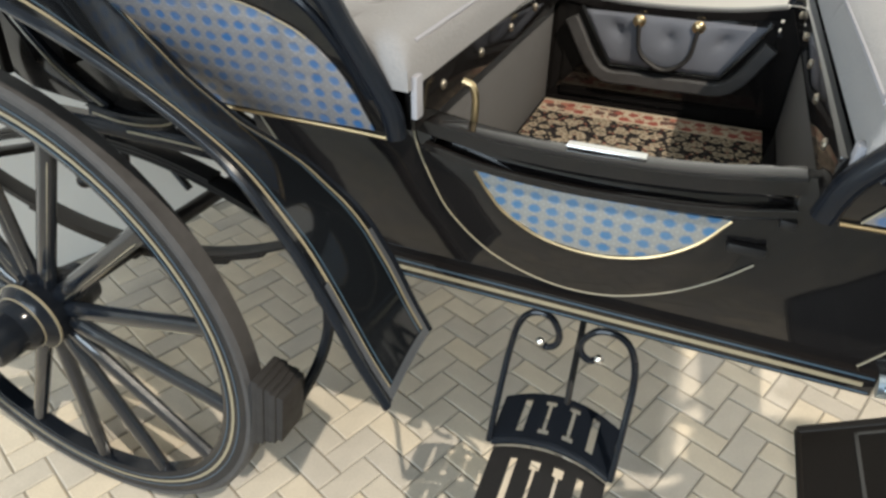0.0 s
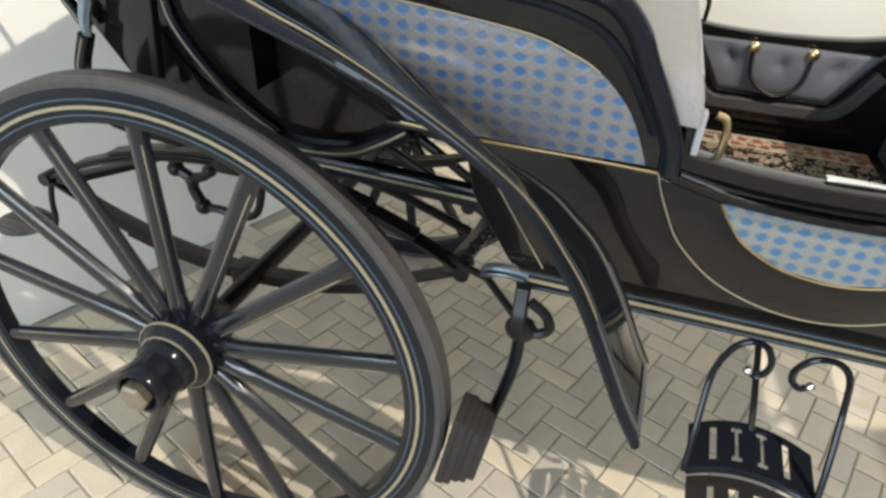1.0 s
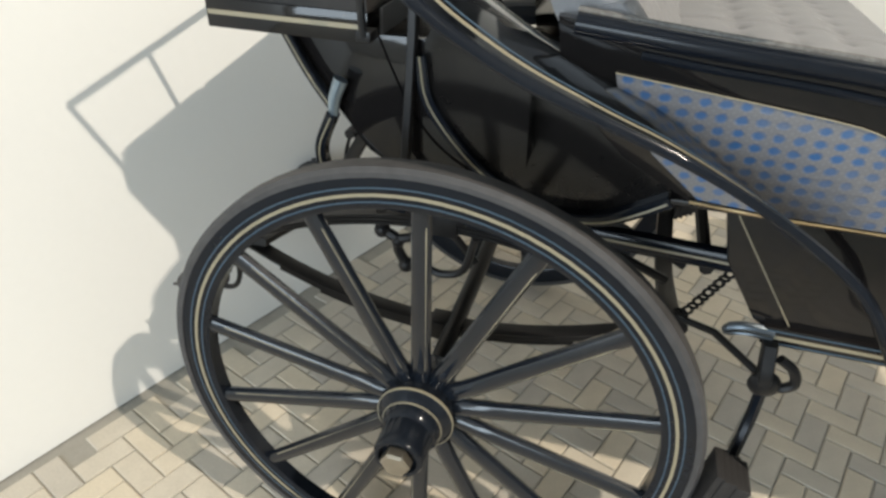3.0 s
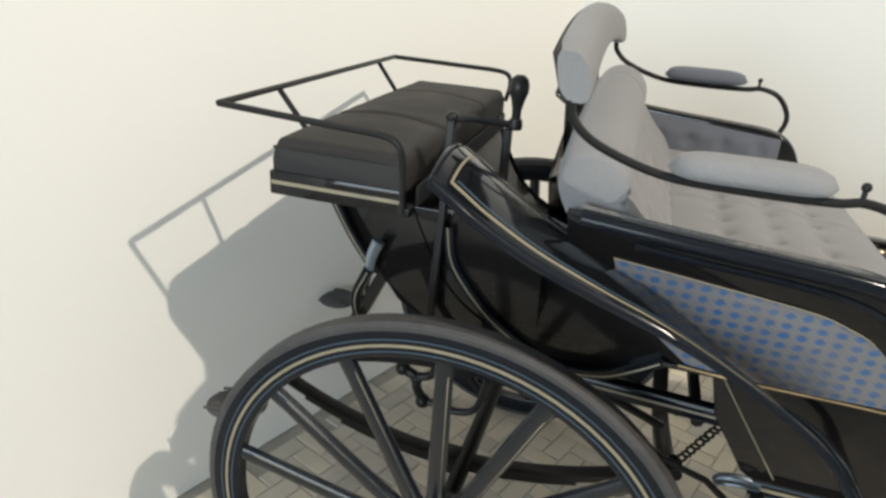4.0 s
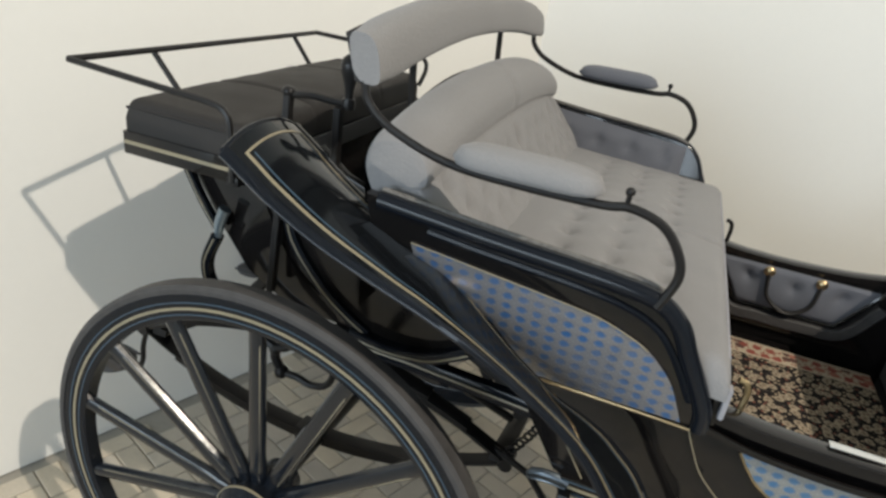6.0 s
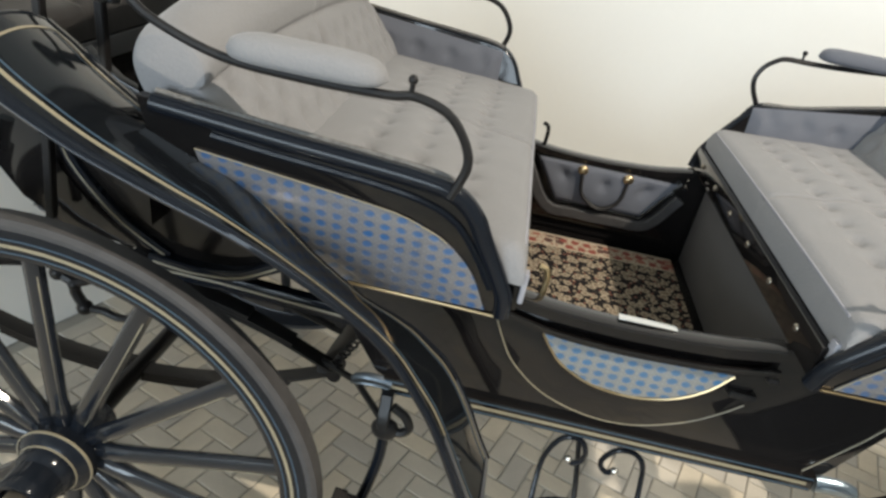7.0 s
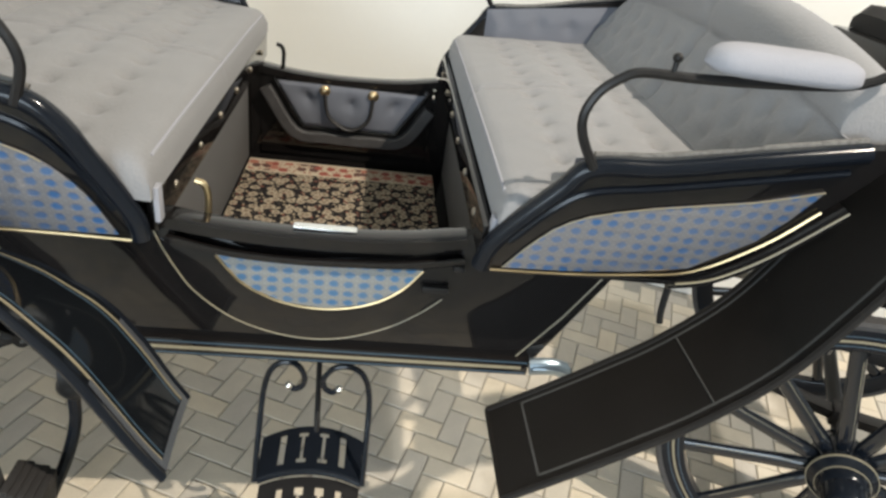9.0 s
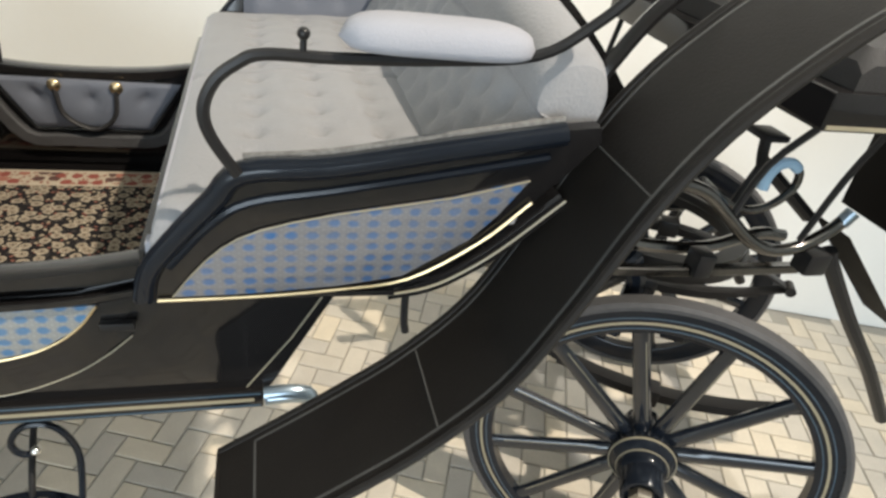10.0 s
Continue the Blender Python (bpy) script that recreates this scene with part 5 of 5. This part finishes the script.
# ---- front carriage, turntable and driver's box ----
fifth = part("turntable", lathe([(0.215, -0.012), (0.255, -0.012), (0.255, 0.012), (0.215, 0.012)], 48, "Z", (2.52, MID, 0.860), closed=True), IRON, carriage, "black iron turntable ring")
part("turntable_plate", lathe([(0.205, -0.010), (0.245, -0.010), (0.245, 0.010), (0.205, 0.010)], 48, "Z", (2.52, MID, 0.890), closed=True), IRON, fifth)
for s in (-1, 1):
    part("futchell", tube([(2.10, MID + s * 0.17, 0.80), (2.30, MID + s * 0.17, 0.825), (2.60, MID + s * 0.17, 0.83), (2.74, MID + s * 0.17, 0.83)], 0.017, 10, 4), BLUEBLACK, carriage, "curved black pole bar")
    yn = MID + s * 0.345
    part("scroll_iron", tube([(2.28, yn, 1.165), (2.36, yn, 1.140), (2.431, yn, 1.088), (2.50, yn, 1.035), (2.569, yn, 1.006), (2.64, yn, 1.010), (2.70, yn, 1.045), (2.736, yn, 1.085)], 0.0145, 10, 5), POLISHED, carriage, "polished black curved iron")
    part("scroll_tip", tube([(2.728, yn, 1.072), (2.745, yn, 1.100)], 0.016, 10, 1), NICKEL, carriage, "bright ferrule")
    yl = MID + s * 0.245
    part("scroll_iron", tube([(2.42, yl, 1.120), (2.50, yl, 1.070), (2.56, yl, 1.048), (2.62, yl, 1.058), (2.665, yl, 1.100), (2.662, yl, 1.145), (2.625, yl, 1.165), (2.585, yl, 1.150), (2.575, yl, 1.120)], 0.0095, 8, 5), POLISHED, carriage, "polished looped iron")
    part("ribbon", tube([(2.655, yl, 1.152), (2.628, yl, 1.166), (2.598, yl, 1.158), (2.578, yl - 0.006, 1.135), (2.572, yl - 0.012, 1.105)], 0.0125, 8, 4), RIBBON, carriage, "pale blue ribbon tied on the loop")
    part("scroll_iron", tube([(2.20, yl, 0.985), (2.35, yl, 0.955), (2.50, yl, 0.950), (2.62, yl, 0.985), (2.70, yl, 0.980)], 0.015, 8, 4), POLISHED, carriage, "polished black curved iron")
    part("front_beam", bar([(1.70, MID + s * 0.30, 1.00), (2.00, MID + s * 0.30, 0.95), (2.35, MID + s * 0.30, 0.925), (2.72, MID + s * 0.30, 0.925)], 0.024, 0.022, steps=4), POLISHED, carriage, "black front frame beam")
    part("box_rod", tube([(2.500, MID + s * 0.40, 1.310), (2.46, MID + s * 0.36, 1.210), (2.44, MID + s * 0.345, 1.09)], 0.0075, 8, 3), IRON, carriage)
    part("box_rod", tube([(2.66, MID + s * 0.40, 1.310), (2.66, MID + s * 0.36, 1.180), (2.64, MID + s * 0.345, 1.03)], 0.0075, 8, 3), IRON, carriage)
    part("fender_iron", tube([(2.735, MID + s * 0.345, 1.000), (2.76, MID + s * 0.345, 0.965), (2.90, MID + s * 0.345, 0.807), (3.074, MID + s * 0.345, 0.625), (3.257, MID + s * 0.345, 0.411)], 0.019, 8, 4), IRON, carriage, "stout black iron footboard stay")
    part("clamp", box(2.70, MID + s * 0.345, 0.975, 0.060, 0.050, 0.055, 0.008), IRON, carriage)
    part("clamp", box(2.45, MID + s * 0.30, 0.945, 0.045, 0.050, 0.060, 0.008), IRON, carriage)
    part("upright", tube([(2.18, MID + s * 0.27, 0.70), (2.18, MID + s * 0.27, 0.92)], 0.020, 8, 1), IRON, carriage)
    part("upright", tube([(2.31, MID + s * 0.27, 0.73), (2.33, MID + s * 0.27, 0.86), (2.30, MID + s * 0.27, 0.94)], 0.023, 8, 3), BLUEBLACK, carriage)
part("apron_side", side_plate([(2.715, 1.300), (2.745, 1.200), (2.850, 1.070), (2.970, 0.930), (3.28, 0.86), (3.28, 1.30)], -1, lambda x, z: 0.425, 0.014), LEATHER_DULL, carriage, "dark leather footwell side")
plank = bmesh.new()
vv = [plank.verts.new(p) for p in ((2.775, 0.30, 1.035), (2.775, 0.42, 1.035), (3.10, 0.42, 0.745), (3.10, 0.30, 0.745))]
bmesh.ops.solidify(plank, geom=[plank.faces.new(vv)], thickness=0.018)
part("toe_board", plank, LEATHER_DULL, carriage, "sloping dark toe board")
lever = part("pedal", tube([(2.632, 0.50, 1.185), (2.642, 0.50, 1.140), (2.660, 0.50, 1.090)], 0.013, 8, 3), IRON, carriage, "black iron foot pedal")
part("pedal_plate", box(2.632, 0.50, 1.192, 0.066, 0.075, 0.016, 0.005), IRON, lever)
part("pedal_fork", tube([(2.650, 0.50, 1.115), (2.615, 0.50, 1.010)], 0.009, 8, 1), IRON, lever)
part("pedal_fork", tube([(2.655, 0.50, 1.120), (2.74, 0.50, 1.060), (2.86, 0.50, 0.975)], 0.017, 8, 2), IRON, lever)
dbox = part("driver_box", box(2.765, MID, 1.345, 0.60, 0.86, 0.075, 0.010), LACQUER, carriage, "black driver's seat box with gold line")
part("gold_line", box(2.765, MID - 0.431, 1.318, 0.58, 0.002, 0.008, 0), GOLD, dbox, "gold line")
bm = cushion("driver_cushion", (2.51, 3.04), (MID - 0.42, MID + 0.42), 0.07, [], LEATHER, 0.025, 0.02, res=(24, 40))
for v in bm.verts:
    v.co.z += 1.383
thing("driver_cushion", bm, LEATHER, "black leather cushion on the driver's box", "cushion")
dash = bmesh.new()
vv = [dash.verts.new(p) for p in ((3.285, MID - 0.42, 1.30), (3.285, MID + 0.15, 1.30), (3.30, MID + 0.15, 0.86), (3.30, MID - 0.42, 0.86))]
bmesh.ops.solidify(dash, geom=[dash.faces.new(vv)], thickness=0.016)
part("footboard", dash, LEATHER_DULL, carriage, "dark leather dashboard")
part("pillar", tube([(1.925, MID - 0.50, 1.300), (1.975, MID - 0.50, 1.400), (2.03, MID - 0.49, 1.480), (2.10, MID - 0.47, 1.54)], 0.012, 8, 4), LACQUER, carriage)
part("pillar", tube([(1.925, MID + 0.50, 1.300), (1.975, MID + 0.50, 1.400), (2.03, MID + 0.49, 1.480), (2.10, MID + 0.47, 1.54)], 0.012, 8, 4), LACQUER, carriage)

# ---- herringbone pavers ----
PW, GAP = 0.0754, 0.0045
PL = 2 * PW
PAVE = ROOM.inverted() @ Matrix.Rotation(radians(-22.0), 4, "Z") @ Matrix.Translation((-0.0358, -0.0170, 0))


def paver_mesh():
    bm = bmesh.new()
    bmesh.ops.create_cube(bm, size=1, matrix=Matrix.LocRotScale((0, 0, -0.012), None, (PL - GAP, PW - GAP, 0.024)))
    top = [e for e in bm.edges if all(v.co.z > -0.001 for v in e.verts)]
    bmesh.ops.bevel(bm, geom=top, offset=0.003, segments=1, affect="EDGES")
    me = mesh_of("paver", bm, PAVER, 15)
    return me


paver = paver_mesh()
near = Vector((0.7, 0.45, 0))
spots_list = []
for a in range(-170, 170):
    for b in range(-80, 80):
        ox, oy = PW * (1 + a + 2 * b), PW * (2 * b - a)
        for turned in (0, 1):
            if turned:
                x, y = ox - PW * 0.5, oy
            else:
                x, y = ox + PW, oy + PW * 0.5
            p = PAVE @ Vector((x, y, 0))
            if not (0.05 < p.x < 8.9 and -7.9 < p.y < 0.038 * p.x - 0.05):
                continue
            w = ROOM @ p
            spots_list.append(((w - near).length, x, y, turned))
spots_list.sort()
rest_v, rest_f = [], []
for rank, (dist, x, y, turned) in enumerate(spots_list):
    if rank < 300:
        ob = new("paver", paver)
        ob.parent = floor
        ob.matrix_basis = PAVE @ Matrix.Translation((x, y, random.uniform(-0.0012, 0.0008))) @ Matrix.Rotation(math.pi / 2 * turned + random.uniform(-0.006, 0.006), 4, "Z")
    else:
        a, c = (PL - GAP) / 2, (PW - GAP) / 2
        if turned:
            a, c = c, a
        z = random.uniform(-0.0012, 0.0008)
        k = len(rest_v)
        for e, zz in ((0.0, -0.012), (0.0, z - 0.003), (0.003, z)):
            rest_v += [(x - a + e, y - c + e, zz), (x + a - e, y - c + e, zz), (x + a - e, y + c - e, zz), (x - a + e, y + c - e, zz)]
        for q in range(4):
            r = (q + 1) % 4
            rest_f += [(k + q, k + r, k + 4 + r, k + 4 + q), (k + 4 + q, k + 4 + r, k + 8 + r, k + 8 + q)]
        rest_f.append((k + 8, k + 9, k + 10, k + 11))
me = bpy.data.meshes.new("pavers")
me.from_pydata(rest_v, [], rest_f)
me.materials.append(PAVER)
rest = new("pavers", me)
rest.parent = floor
rest.matrix_basis = PAVE
tagged(rest, kind="stuff")
